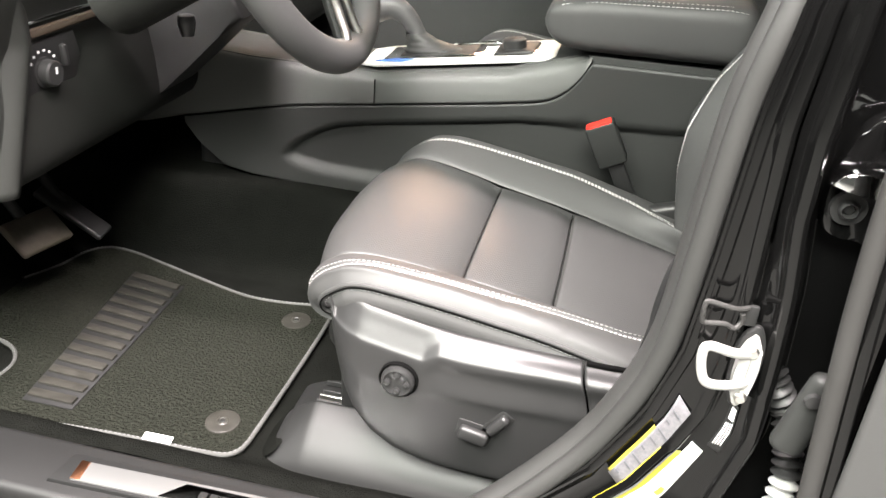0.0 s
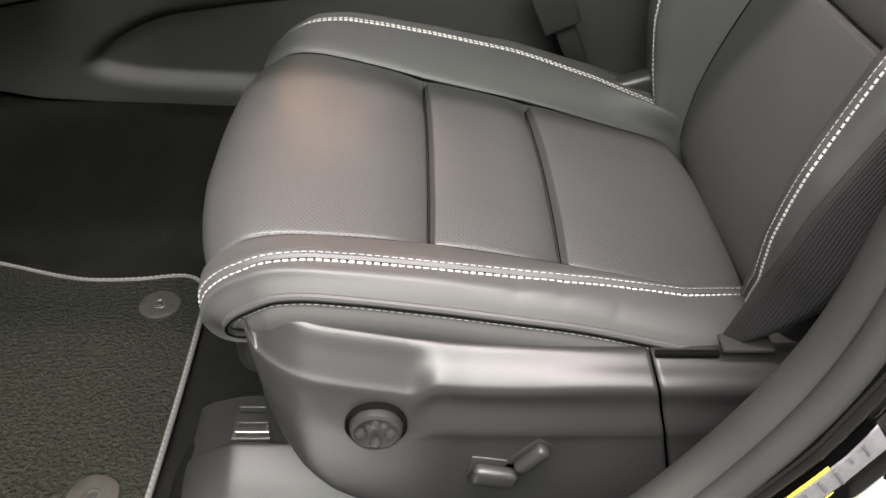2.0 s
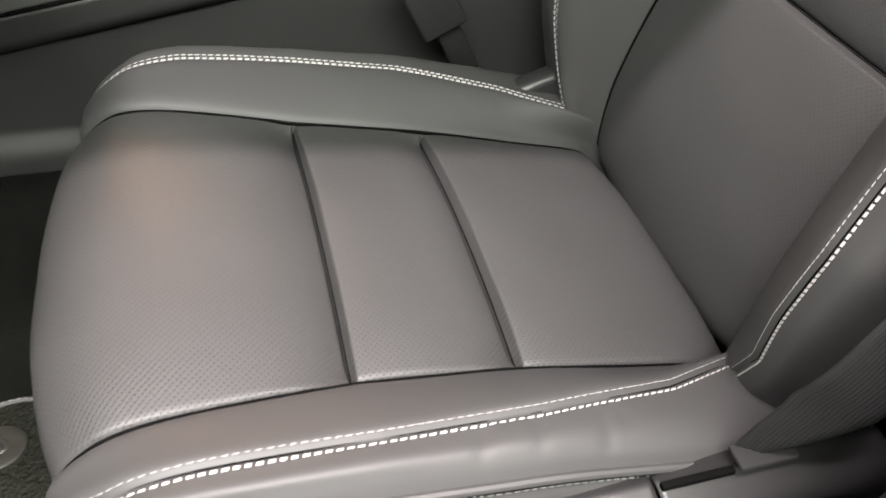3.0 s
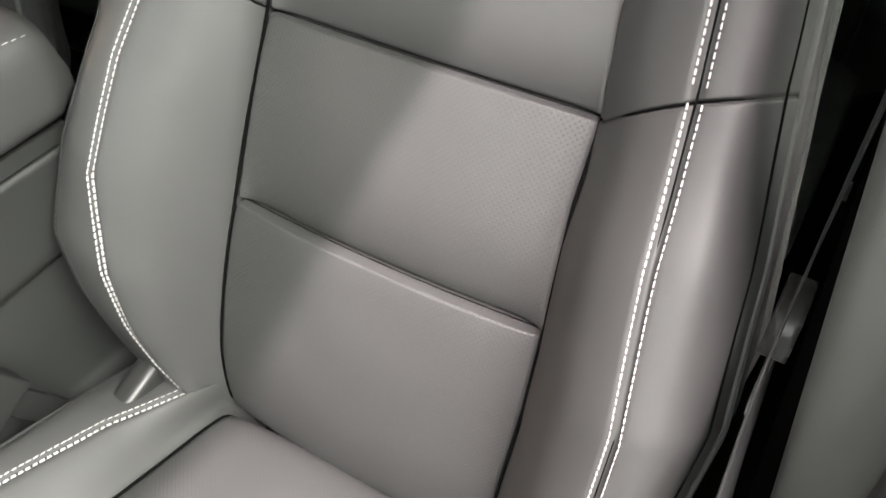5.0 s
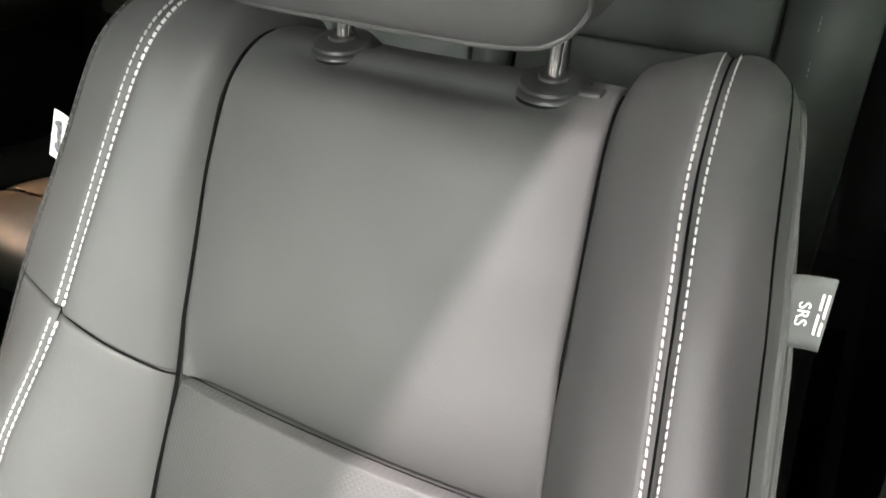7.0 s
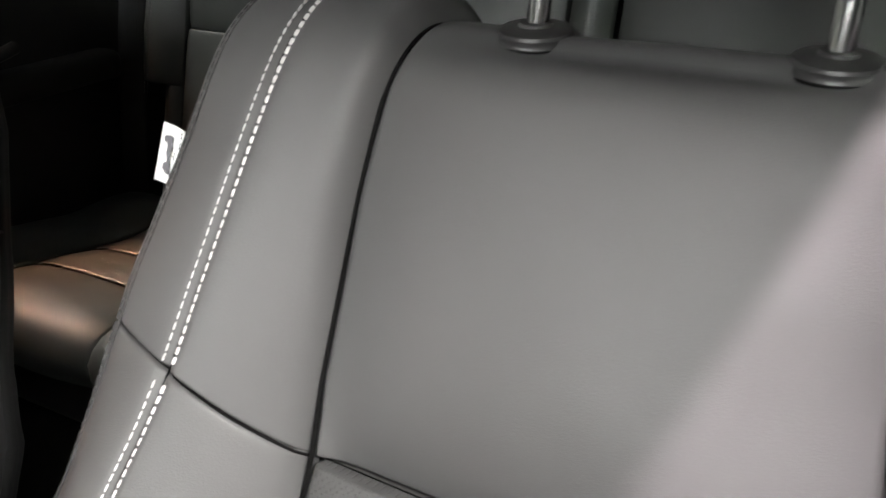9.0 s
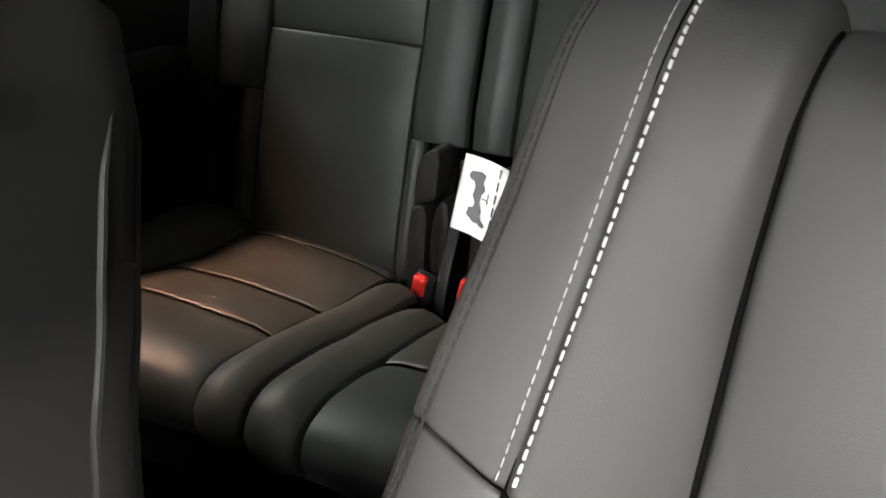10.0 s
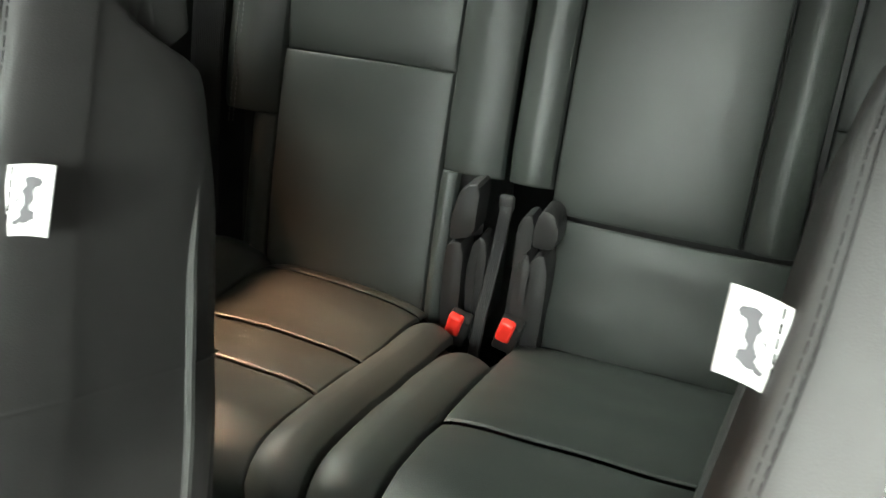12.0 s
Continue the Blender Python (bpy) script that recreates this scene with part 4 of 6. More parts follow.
part("rail_cover", rounded_box((0.5, 0.36, 0.085), (0.0, 0.825, 0.130), 0.012), DARK, rail2)


def cloth_tag(pad, breaks_f, side, z, width, height, mat, parent, name, label, lean=0.0):
    """A sewn cloth tag that sticks out from the side seam of a backrest."""
    s = pad.s_at(1, z)
    b = breaks_f(s, side)[9]
    a0 = pad.place(s - height / 2, side * b[0], b[1])
    a1 = pad.place(s + height / 2, side * b[0], b[1])
    out = np.array([0.25, side * pad.sg * 1.0, 0.0])
    out = out / np.linalg.norm(out) * width
    rows = []
    for u in np.linspace(0, 1, 8):
        bend = 0.0006 * math.sin(u * 3)
        rows.append([tuple(a + out * u + np.array([bend, 0, bend - lean * u])) for a in (a0 + (a1 - a0) * t for t in np.linspace(0, 1, 8))])
    ob = sheet(name, rows, mat, parent, label, thick=0.0010, sharp=30)
    return ob, a0, a1, out


def on_tag(parent, a0, a1, out, shapes, mat, name, lift, lean=0.0):
    """Flat marks on a tag: rectangles in fractions of its width and height."""
    verts, faces = [], []
    up = np.array(a1 - a0)
    nn = np.cross(out, up)
    nn = nn / np.linalg.norm(nn)
    if nn[0] > 0:
        nn = -nn
    for shape in shapes:
        k = len(verts)
        for u, v in shape:
            bend = 0.0006 * math.sin(u * 3)
            verts.append(tuple(a0 + out * u + up * v + nn * lift + np.array([bend, 0, bend - lean * u])))
        faces.append(tuple(range(k, len(verts))))
    me = bpy.data.meshes.new(name)
    me.from_pydata(verts, [], faces)
    return finish(name, me, mat, parent, "", 0)


def blob(cx, cy, rx, ry, n=14):
    return [(cx + rx * math.cos(k * math.tau / n), cy + ry * math.sin(k * math.tau / n)) for k in range(n)]


def bar(u0, u1, v0, v1):
    return [(u0, v0), (u1, v0), (u1, v1), (u0, v1)]


VEHICLE_MARK = [[(0.40, 0.80), (0.52, 0.83), (0.74, 0.80), (0.76, 0.70), (0.64, 0.68), (0.60, 0.62), (0.62, 0.50), (0.54, 0.42), (0.56, 0.36), (0.66, 0.34), (0.68, 0.24), (0.54, 0.20), (0.40, 0.24), (0.36, 0.34), (0.44, 0.44), (0.42, 0.56), (0.36, 0.62), (0.44, 0.70)],
                blob(0.68, 0.75, 0.10, 0.05), blob(0.46, 0.23, 0.13, 0.055), [(0.22, 0.20), (0.34, 0.24), (0.38, 0.17), (0.26, 0.15)], bar(0.26, 0.40, 0.50, 0.515), bar(0.26, 0.29, 0.46, 0.60)]
for st, pd, br, zz in ((driver_seat, back, back_breaks, 0.7815), (passenger_seat, back2, back_breaks2, 0.789)):
    tg, a0, a1, out = cloth_tag(pd, br, 1, zz, 0.0232, 0.0322, WHITE, st, "cloth_tag", "small white cloth tag with a grey vehicle mark", -0.002)
    on_tag(tg, a0, a1, out, VEHICLE_MARK, GREYINK, "printed_mark", 0.0014, -0.002)
    on_tag(tg, a0, a1, out, [bar(0.10, 0.135, v, v + 0.12) for v in np.arange(0.02, 0.9, 0.165)], SEAM, "tag_stitch", 0.0014, -0.002)
tg, a0, a1, out = cloth_tag(back, back_breaks, -1, 0.800, 0.020, 0.034, TAGGREY, driver_seat, "airbag_tag", "dark grey sewn side airbag tag")


def lettering(text, size, m, mat, parent, name, depth=0.0002):
    cu = bpy.data.curves.new(name, "FONT")
    cu.body, cu.size, cu.align_x, cu.align_y, cu.extrude = text, size, "CENTER", "CENTER", depth
    tmp = bpy.data.objects.new(name, cu)
    scene.collection.objects.link(tmp)
    dg = bpy.context.evaluated_depsgraph_get()
    me = bpy.data.meshes.new_from_object(tmp.evaluated_get(dg))
    bpy.data.objects.remove(tmp)
    me.transform(m)
    me.materials.clear()
    me.materials.append(mat)
    ob = new(name, me)
    ob.parent = parent
    return ob


ax = Vector(-np.array(a1 - a0)).normalized()
ay = Vector(out).normalized()
az = ax.cross(ay).normalized()
if az.x > 0:
    ax, az = -ax, -az
mm = Matrix((ax, ay, az)).transposed().to_4x4()
mm.translation = Vector((a0 + a1) / 2 + out * 0.42) + az * 0.0022
lettering("SRS", 0.0076, mm, WHITE, tg, "printed_letters")
on_tag(tg, a0, a1, out, [bar(0.74, 0.80, 0.22, 0.50), bar(0.74, 0.80, 0.56, 0.78), bar(0.86, 0.92, 0.22, 0.40), bar(0.86, 0.92, 0.46, 0.78)], WHITE, "printed_bars", 0.0022)

# ---------------------------------------------------------------- seat belt and buckle
hinge_cover = thing("recliner_cover", "satin grey plastic recliner cover beside the cushion", "seat trim")
part("cover", rounded_box((0.070, 0.028, 0.055), (0.258, 0.206, 0.318), 0.010, 3, Euler((0, radians(-18), 0)).to_matrix().to_4x4()), PLASTIC, hinge_cover)
belt = thing("seat_belt", "black webbing seat belt hanging at the middle pillar", "seat belt")


def strap(name, pts, w, mat, parent, across, thick=0.0014):
    c = spline(pts, 14)
    run = np.concatenate([[0], np.cumsum(np.linalg.norm(np.diff(c, axis=0), axis=1))])
    rows, uv = [], []
    for i, p in enumerate(c):
        a = np.array(across(i / (len(c) - 1)), float)
        a = a / np.linalg.norm(a)
        width = w(i / (len(c) - 1)) if callable(w) else w
        rows.append([np.array(p) + a * width * (u - 0.5) for u in np.linspace(0, 1, 7)])
        uv.append([(u * width, run[i]) for u in np.linspace(0, 1, 7)])
    return sheet(name, rows, mat, parent, "", uv, thick=thick, sharp=30)


strap("webbing", [(0.222, -0.250, 0.340), (0.232, -0.262, 0.37), (0.242, -0.276, 0.41), (0.246, -0.287, 0.45), (0.256, -0.290, 0.50), (0.290, -0.284, 0.57), (0.335, -0.279, 0.64), (0.385, -0.280, 0.74), (0.45, -0.284, 0.90), (0.50, -0.290, 1.06)],
      lambda u: float(np.interp(u, [0, 0.06, 0.16, 0.25, 1], [0.006, 0.018, 0.034, 0.046, 0.047])), BELT, belt, lambda u: (1, float(np.interp(u, [0, 0.25, 0.45, 1], [-0.65, -0.65, -0.15, 0.1])), -0.15))
bt = Matrix.Translation((0.345, -0.279, 0.628)) @ Euler((0, radians(30), 0)).to_matrix().to_4x4()
outline = spline([(-0.022, -0.014), (-0.026, 0.004), (-0.018, 0.020), (0.0, 0.026), (0.018, 0.020), (0.026, 0.004), (0.022, -0.014), (0.0, -0.020), (-0.022, -0.014)], 4)[:-1]
bm = prism([tuple(p) for p in outline], -0.007, 0.007, "y", 0.0035, 3)
bmesh.ops.transform(bm, matrix=bt, verts=bm.verts)
part("belt_tongue", bm, PLASTIC, belt, "moulded black tongue handle")
part("tongue_blade", rounded_box((0.019, 0.003, 0.036), tuple(bt @ Vector((-0.004, 0.0, -0.034))), 0.001, 2, Euler((0, radians(30), 0)).to_matrix().to_4x4()), STEEL, belt, "steel tongue blade")
part("belt_stop", lathe([(0, 0.003), (0.004, 0.003), (0.005, 0), (0, 0)], 16, Matrix.Translation((0.372, -0.2815, 0.70)) @ Euler((radians(-90), 0, 0)).to_matrix().to_4x4()), PLASTIC, belt)
part("belt_anchor", rounded_box((0.040, 0.018, 0.004), (0.236, -0.258, 0.3495), 0.0015, 2), woven("rough_fabric_patch", (0.02, 0.02, 0.02), 300.0, 0.9, 1.0), belt, "rough fabric patch")
part("belt_guide", rounded_box((0.07, 0.02, 0.05), (0.50, -0.300, 1.07), 0.008), DARK, belt)

buckle = thing("belt_buckle", "black seat belt buckle with a red release button", "belt buckle")
lean = Euler((radians(8), radians(-26), 0)).to_matrix().to_4x4()
bm_ = Matrix.Translation((0.149, 0.243, 0.421)) @ lean
part("buckle_body", rounded_box((0.048, 0.026, 0.076), tuple(bm_.translation), 0.004, 3, lean), SOFT, buckle)
part("release_button", rounded_box((0.042, 0.017, 0.006), tuple(bm_ @ Vector((0, -0.003, 0.0375))), 0.002, 2, lean), RED, buckle, "red plastic button")
part("buckle_stalk", rounded_box((0.026, 0.012, 0.13), tuple(bm_ @ Vector((0.002, 0.002, -0.085))), 0.003, 2, lean), DARK, buckle)

# ---------------------------------------------------------------- floor mat
MAT_OUTLINE = [(-0.267, -0.245), (-0.265, -0.10), (-0.266, 0.05), (-0.272, 0.088), (-0.300, 0.108), (-0.36, 0.100), (-0.43, 0.100), (-0.52, 0.124), (-0.62, 0.155), (-0.70, 0.178), (-0.755, 0.180), (-0.785, 0.150),
               (-0.800, 0.09), (-0.830, 0.03), (-0.855, -0.03), (-0.850, -0.10), (-0.78, -0.13), (-0.715, -0.150), (-0.685, -0.180), (-0.680, -0.215), (-0.695, -0.250), (-0.740, -0.285), (-0.70, -0.296), (-0.60, -0.293),
               (-0.45, -0.284), (-0.33, -0.281), (-0.288, -0.278), (-0.272, -0.265)]
loop = spline(MAT_OUTLINE + [MAT_OUTLINE[0]], 6)[:-1]
floor_mat = thing("floor_mat", "dark carpet floor mat with grey bound edge and ribbed heel pad", "floor mat")
part("carpet_mat", prism([tuple(p) for p in loop], 0.086, 0.0995, "z"), PILE, floor_mat)
part("binding", tube([(p[0], p[1], 0.098) for p in loop], 0.0034, 8, True), EDGE, floor_mat, "grey stitched binding")
lp = [np.array((p[0], p[1], 0.1022)) for p in loop]
stitches("binding_stitches", lp + [lp[0]], [(0, 0, 1)] * (len(lp) + 1), THREAD_DARK, floor_mat, length=0.004, gap=0.003)
pad_c = [np.array(p) for p in ((-0.660, 0.112), (-0.548, 0.092), (-0.531, -0.258), (-0.612, -0.258))]
# Base set darker than the worn ribs to deepen the grooves between them.
part("heel_pad", prism([tuple(p) for p in pad_c], 0.098, 0.1015, "z", 0.001), DARK, floor_mat, "worn dark rubber heel pad")
for k in range(13):
    u0, u1 = (k + 0.15) / 13, (k + 0.72) / 13
    l0, l1 = pad_c[0] + (pad_c[3] - pad_c[0]) * u0, pad_c[0] + (pad_c[3] - pad_c[0]) * u1
    r0, r1 = pad_c[1] + (pad_c[2] - pad_c[1]) * u0, pad_c[1] + (pad_c[2] - pad_c[1]) * u1
    ins = lambda a, b: a + (b - a) * 0.05
    part("heel_pad_rib", prism([tuple(ins(l0, r0)), tuple(ins(r0, l0)), tuple(ins(r1, l1)), tuple(ins(l1, r1))], 0.1005, 0.1062, "z", 0.0022, 2), RUBBER, floor_mat)
for x, y in ((-0.318, 0.053), (-0.318, -0.219)):
    m = Matrix.Translation((x, y, 0.099))
    clip = part("mat_clip", lathe([(0, 0.003), (0.005, 0.003), (0.006, 0.0042), (0.0075, 0.0042), (0.009, 0.003), (0.022, 0.0034), (0.0245, 0.0022), (0.025, 0), (0, 0)], 32, m), RUBBER, floor_mat, "round black retaining clip")
    part("clip_eye", lathe([(0, 0.0034), (0.0035, 0.0036), (0.004, 0.003), (0, 0.0025)], 16, m), DARK, clip)
tagm = part("mat_label", rounded_box((0.042, 0.012, 0.0012), (-0.384, -0.279, 0.1038), 0.0004, 1, Euler((radians(12), 0, radians(1))).to_matrix().to_4x4()), WHITE, floor_mat, "white woven label with plain dark bars")
part("label_mark", rounded_box((0.014, 0.004, 0.0006), (-0.396, -0.277, 0.1050), 0, 1), GREYINK, tagm)
for k in range(3):
    part("label_mark", rounded_box((0.005, 0.005, 0.0006), (-0.380 + 0.007 * k, -0.2775, 0.1050), 0, 1), GREYINK, tagm)

# ---------------------------------------------------------------- sill scuff plate
plate = thing("scuff_plate", "brushed silver scuff plate set in the door sill", "scuff plate")
part("plate_bed", prism([(-0.462, -0.402), (0.02, -0.390), (0.02, -0.345), (-0.455, -0.352)], 0.110, 0.124, "z", 0.004), DARK, plate)
part("plate", prism([(-0.432, -0.397), (0.0, -0.386), (0.0, -0.352), (-0.436, -0.365)], 0.122, 0.1265, "z", 0.0015), grainy("brushed_plate", (0.42, 0.42, 0.42), 0.34, 900, 0.1, 0.1, metal=0.8), plate, "brushed metal plate")
# Copper patch paints the warm light on the end of the plate.
part("plate_glint", prism([(-0.433, -0.3965), (-0.420, -0.3962), (-0.424, -0.3655), (-0.4365, -0.3652)], 0.1262, 0.1272, "z", 0.0004), grainy("warm_glint", (0.60, 0.28, 0.16), 0.3, 300, 0.05, 0.1, metal=1.0), plate)
part("plate_step", prism([(-0.315, -0.3935), (-0.05, -0.387), (-0.05, -0.362), (-0.29, -0.3655)], 0.1262, 0.1275, "z", 0.0005), CHROME, plate)
for k in range(4):
    part("plate_mark", rounded_box((0.010, 0.010, 0.0008), (-0.262 + k * 0.014, -0.378, 0.1280), 0.0003, 1), DARK, plate)

# ---------------------------------------------------------------- centre console
JOINT = spline([(-0.63, 0.348), (-0.433, 0.392), (-0.259, 0.418), (-0.10, 0.440), (-0.02, 0.452), (0.03, 0.461), (0.058, 0.473), (0.080, 0.492), (0.096, 0.515), (0.107, 0.537)], 6)
joint_z = lookup([tuple(p) for p in JOINT])
console = thing("centre_console", "black centre console with silver shifter deck and padded armrest", "console")
for side in (-1, 1):
    yy = MID + side * 0.099
    rows = []
    for x in np.linspace(-0.63, 0.345, 120):
        zlow = np.interp(x, [-0.63, -0.60, -0.554, -0.50, -0.42, -0.28, 0.4], [0.336, 0.300, 0.262, 0.252, 0.248, 0.246, 0.23])
        ztop = float(joint_z(x)) - 0.002
        rt = np.interp(x, [-0.45, -0.425, -0.40, -0.36, -0.325, -0.26, 0.0, 0.4], [0.292, 0.315, 0.340, 0.364, 0.378, 0.390, 0.430, 0.452])
        rl = np.interp(x, [-0.45, -0.425, -0.40, -0.36, -0.28, 0.4], [0.292, 0.280, 0.272, 0.266, 0.262, 0.25])
        row = []
        for v in np.concatenate([np.linspace(0, 1, 46)]):
            z = zlow + (ztop - zlow) * v
            deep = float(smooth01(np.array(rt - z), 0.0, 0.012) * smooth01(np.array(z - rl), 0.0, 0.030) * smooth01(np.array(x), -0.445, -0.41))
            row.append((x, yy - side * 0.013 * deep - side * 0.004 * v, z))
        rows.append(row)
    sheet("side_panel", rows, SOFT, console, "", flip=side > 0, thick=0.006)
    rows = []
    for x in np.linspace(-1.02, 0.105, 100):
        zs = float(joint_z(x)) + 0.002 if x > -0.62 else float(np.interp(x, [-0.72, -0.62], [0.325, 0.353]))
        zt = np.interp(x, [-0.72, -0.50, -0.26, -0.03, 0.105], [0.485, 0.470, 0.470, 0.505, 0.545])
        zt = max(zt, zs + 0.004)
        prof = spline([(yy + side * 0.000, zs), (yy - side * 0.003, zs + 0.3 * (zt - zs)), (yy - side * 0.010, zs + 0.70 * (zt - zs)), (yy - side * 0.018, zt - 0.006), (yy - side * 0.030, zt + 0.001)], 6)
        rows.append([(x, a, b) for a, b in prof])
    sheet("upper_panel", rows, CONSOLE_TOP, console, "", flip=side < 0, thick=0.004)
    part("panel_joint", tube([(x, yy + side * 0.0005, z) for x, z in JOINT], 0.0016, 6), SEAM, console)
    part("panel_joint", tube([(-0.260, yy, 0.420), (-0.260, yy - side * 0.004, 0.462)], 0.0012, 6), SEAM, console)
    part("panel_joint", tube([(0.02, yy - side * 0.0025, 0.436), (0.02, yy - side * 0.0035, 0.458)], 0.0010, 6), SEAM, console)
    part("panel_joint", tube([(0.02, yy - side * 0.0145, 0.34), (0.02, yy - side * 0.0155, 0.418)], 0.0010, 6), SEAM, console)
rows = []
for x in np.linspace(-1.02, 0.105, 70):
    zt = np.interp(x, [-0.72, -0.50, -0.26, -0.03, 0.105], [0.485, 0.470, 0.470, 0.505, 0.545])
    rows.append([(x, y, zt) for y in np.linspace(MID - 0.074, MID + 0.074, 12)])
sheet("deck", rows, SOFT, console, "", flip=True, thick=0.006)
deck_turn = Euler((0, radians(-8.5), 0)).to_matrix().to_4x4()
deck_outline = [(-0.305, -0.050), (-0.27, -0.068), (0.03, -0.070), (0.045, -0.05), (0.045, 0.05), (0.03, 0.070), (-0.27, 0.068), (-0.305, 0.050)]
bm = prism([tuple(p) for p in deck_outline], 0.0, 0.006, "z", 0.002)
bmesh.ops.transform(bm, matrix=Matrix.Translation((0, MID, 0.5155)) @ deck_turn, verts=bm.verts)
trim = part("deck_trim", bm, SATIN, console, "bright silver trim plate")
bm = prism([(-0.262, -0.042), (-0.10, -0.046), (-0.085, -0.03), (-0.085, 0.03), (-0.10, 0.046), (-0.262, 0.042)], 0.006, 0.009, "z", 0.001)
bmesh.ops.transform(bm, matrix=Matrix.Translation((0, MID, 0.5155)) @ deck_turn, verts=bm.verts)
part("shifter_gate", bm, CHROME, trim, "glossy shifter surround")
bm = prism([(-0.235, -0.030), (-0.10, -0.034), (-0.10, 0.034), (-0.235, 0.030)], 0.009, 0.0105, "z", 0.0006)
bmesh.ops.transform(bm, matrix=Matrix.Translation((0, MID, 0.5155)) @ deck_turn, verts=bm.verts)
part("shifter_well", bm, DARK, trim)
bm = prism([(-0.275, -0.050), (-0.225, -0.062), (-0.205, -0.050), (-0.24, -0.040)], 0.0065, 0.0085, "z", 0.0006)
bmesh.ops.transform(bm, matrix=Matrix.Translation((0, MID, 0.5155)) @ deck_turn, verts=bm.verts)
part("protective_film", bm, grainy("blue_film", (0.10, 0.22, 0.62), 0.25, 300, 0.0, 0.3), trim, "blue protective film")
rows = []
for u in np.linspace(0, 1, 25):
    cx_, cz_ = np.interp(u, [0, 0.5, 1], [-0.170, -0.196, -0.216]), np.interp(u, [0, 0.5, 1], [0.4935, 0.510, 0.528])
    ra, rb = np.interp(u, [0, 0.25, 0.6, 1], [0.066, 0.050, 0.028, 0.017]), np.interp(u, [0, 0.3, 0.6, 1], [0.034, 0.029, 0.021, 0.017])
    fold = 1 + 0.05 * math.sin(u * 26) * (1 - u)
    rows.append([(cx_ + ra * fold * math.cos(a), MID + rb * fold * math.sin(a), cz_ + 0.15 * ra * math.cos(a)) for a in np.linspace(0, math.tau, 41)])
sheet("shifter_boot", rows, SOFT, console, "pleated dark leather boot")
lever = spline([(-0.196, MID, 0.494), (-0.206, MID, 0.516), (-0.220, MID, 0.540), (-0.236, MID, 0.558), (-0.256, MID, 0.567), (-0.276, MID, 0.564), (-0.290, MID, 0.556), (-0.293, MID, 0.553)], 5)
part("shifter_lever", tube(lever, list(np.interp(np.linspace(0, 1, len(lever)), [0, 0.25, 0.5, 0.7, 0.85, 0.95, 1], [0.014, 0.0155, 0.019, 0.0215, 0.0205, 0.014, 0.004])), 24), LEATHER, console, "smooth grey-lit leather shift lever")
part("mode_base", rounded_box((0.068, 0.078, 0.008), (-0.028, MID, 0.5195), 0.003, 2, deck_turn), DARK, console)
part("mode_bezel", rounded_box((0.074, 0.084, 0.005), (-0.028, MID, 0.5180), 0.002, 2, deck_turn), CHROME, console)
part("mode_dial", lathe([(0, 0.024), (0.018, 0.024), (0.0205, 0.022), (0.0215, 0.004), (0.023, 0), (0, 0)], 36, Matrix.Translation((-0.032, MID - 0.004, 0.514)) @ deck_turn), PLASTIC, console, "ribbed round mode dial")
for cx_, cy_, ra, rb in ((-0.185, 0.050, 0.030, 0.013), (-0.105, 0.046, 0.046, 0.017)):
    ringp = [Matrix.Translation((0, MID, 0.5155)) @ deck_turn @ Vector((cx_ + ra * math.cos(a), cy_ + rb * math.sin(a), 0.0068)) for a in np.linspace(0, math.tau, 41)[:-1]]
    part("deck_ring", tube(ringp, 0.0022, 8, True), CHROME, console, "chromed oval ring")
    ringp = [Matrix.Translation((0, MID, 0.5155)) @ deck_turn @ Vector((cx_ + 0.8 * ra * math.cos(a), cy_ + 0.8 * rb * math.sin(a), 0.0066)) for a in np.linspace(0, math.tau, 41)[:-1]]
    bm = bmesh.new()
    bm.faces.new([bm.verts.new(p) for p in ringp])
    part("deck_inlay", bm, DARK, console)
# armrest
arm_top = lookup([(0.020, 0.592), (0.0225, 0.606), (0.028, 0.617), (0.038, 0.627), (0.055, 0.634), (0.10, 0.640), (0.30, 0.648), (0.335, 0.646), (0.350, 0.636), (0.356, 0.60)])
arm_low = lookup([(0.020, 0.592), (0.0225, 0.580), (0.030, 0.567), (0.042, 0.556), (0.060, 0.549), (0.10, 0.545), (0.34, 0.546), (0.356, 0.56)])
arm_half = lookup([(0.020, 0.070), (0.0225, 0.086), (0.030, 0.098), (0.045, 0.106), (0.07, 0.110), (0.33, 0.110), (0.356, 0.095)])
rows = []
for x in np.concatenate([0.020 + 0.06 * np.linspace(0, 1, 16) ** 2, np.linspace(0.09, 0.356, 24)]):
    zt, zl, hw = float(arm_top(x)), float(arm_low(x)), float(arm_half(x))
    ring_ = []
    for a in np.linspace(0, math.tau, 57):
        c, q_ = math.cos(a), math.sin(a)
        side_ = hw * math.copysign(abs(c) ** 0.32, c) - (0.012 * math.copysign(1, c) * max(-q_, 0) ** 2 if abs(c) > 0.05 else 0)
        ring_.append((x, MID + side_, (zt + zl) / 2 + (zt - zl) / 2 * math.copysign(abs(q_) ** 0.5, q_)))
    rows.append(ring_)
sheet("armrest", rows, LEATHER, console, "padded leather armrest")
for off in (0.0, 0.0085):
    pts = [np.array((x, MID - 0.1085 + 0.008 + off, np.interp(x, [0.03, 0.05, 0.10, 0.30, 0.34], [0.619, 0.6312, 0.6385, 0.6465, 0.642]) - (0.0075 if off == 0 else 0.0035))) for x in np.linspace(0.045, 0.335, 80)]
    stitches("armrest_stitching", pts, [(0, -0.5, 0.86)] * 80, THREAD, console)
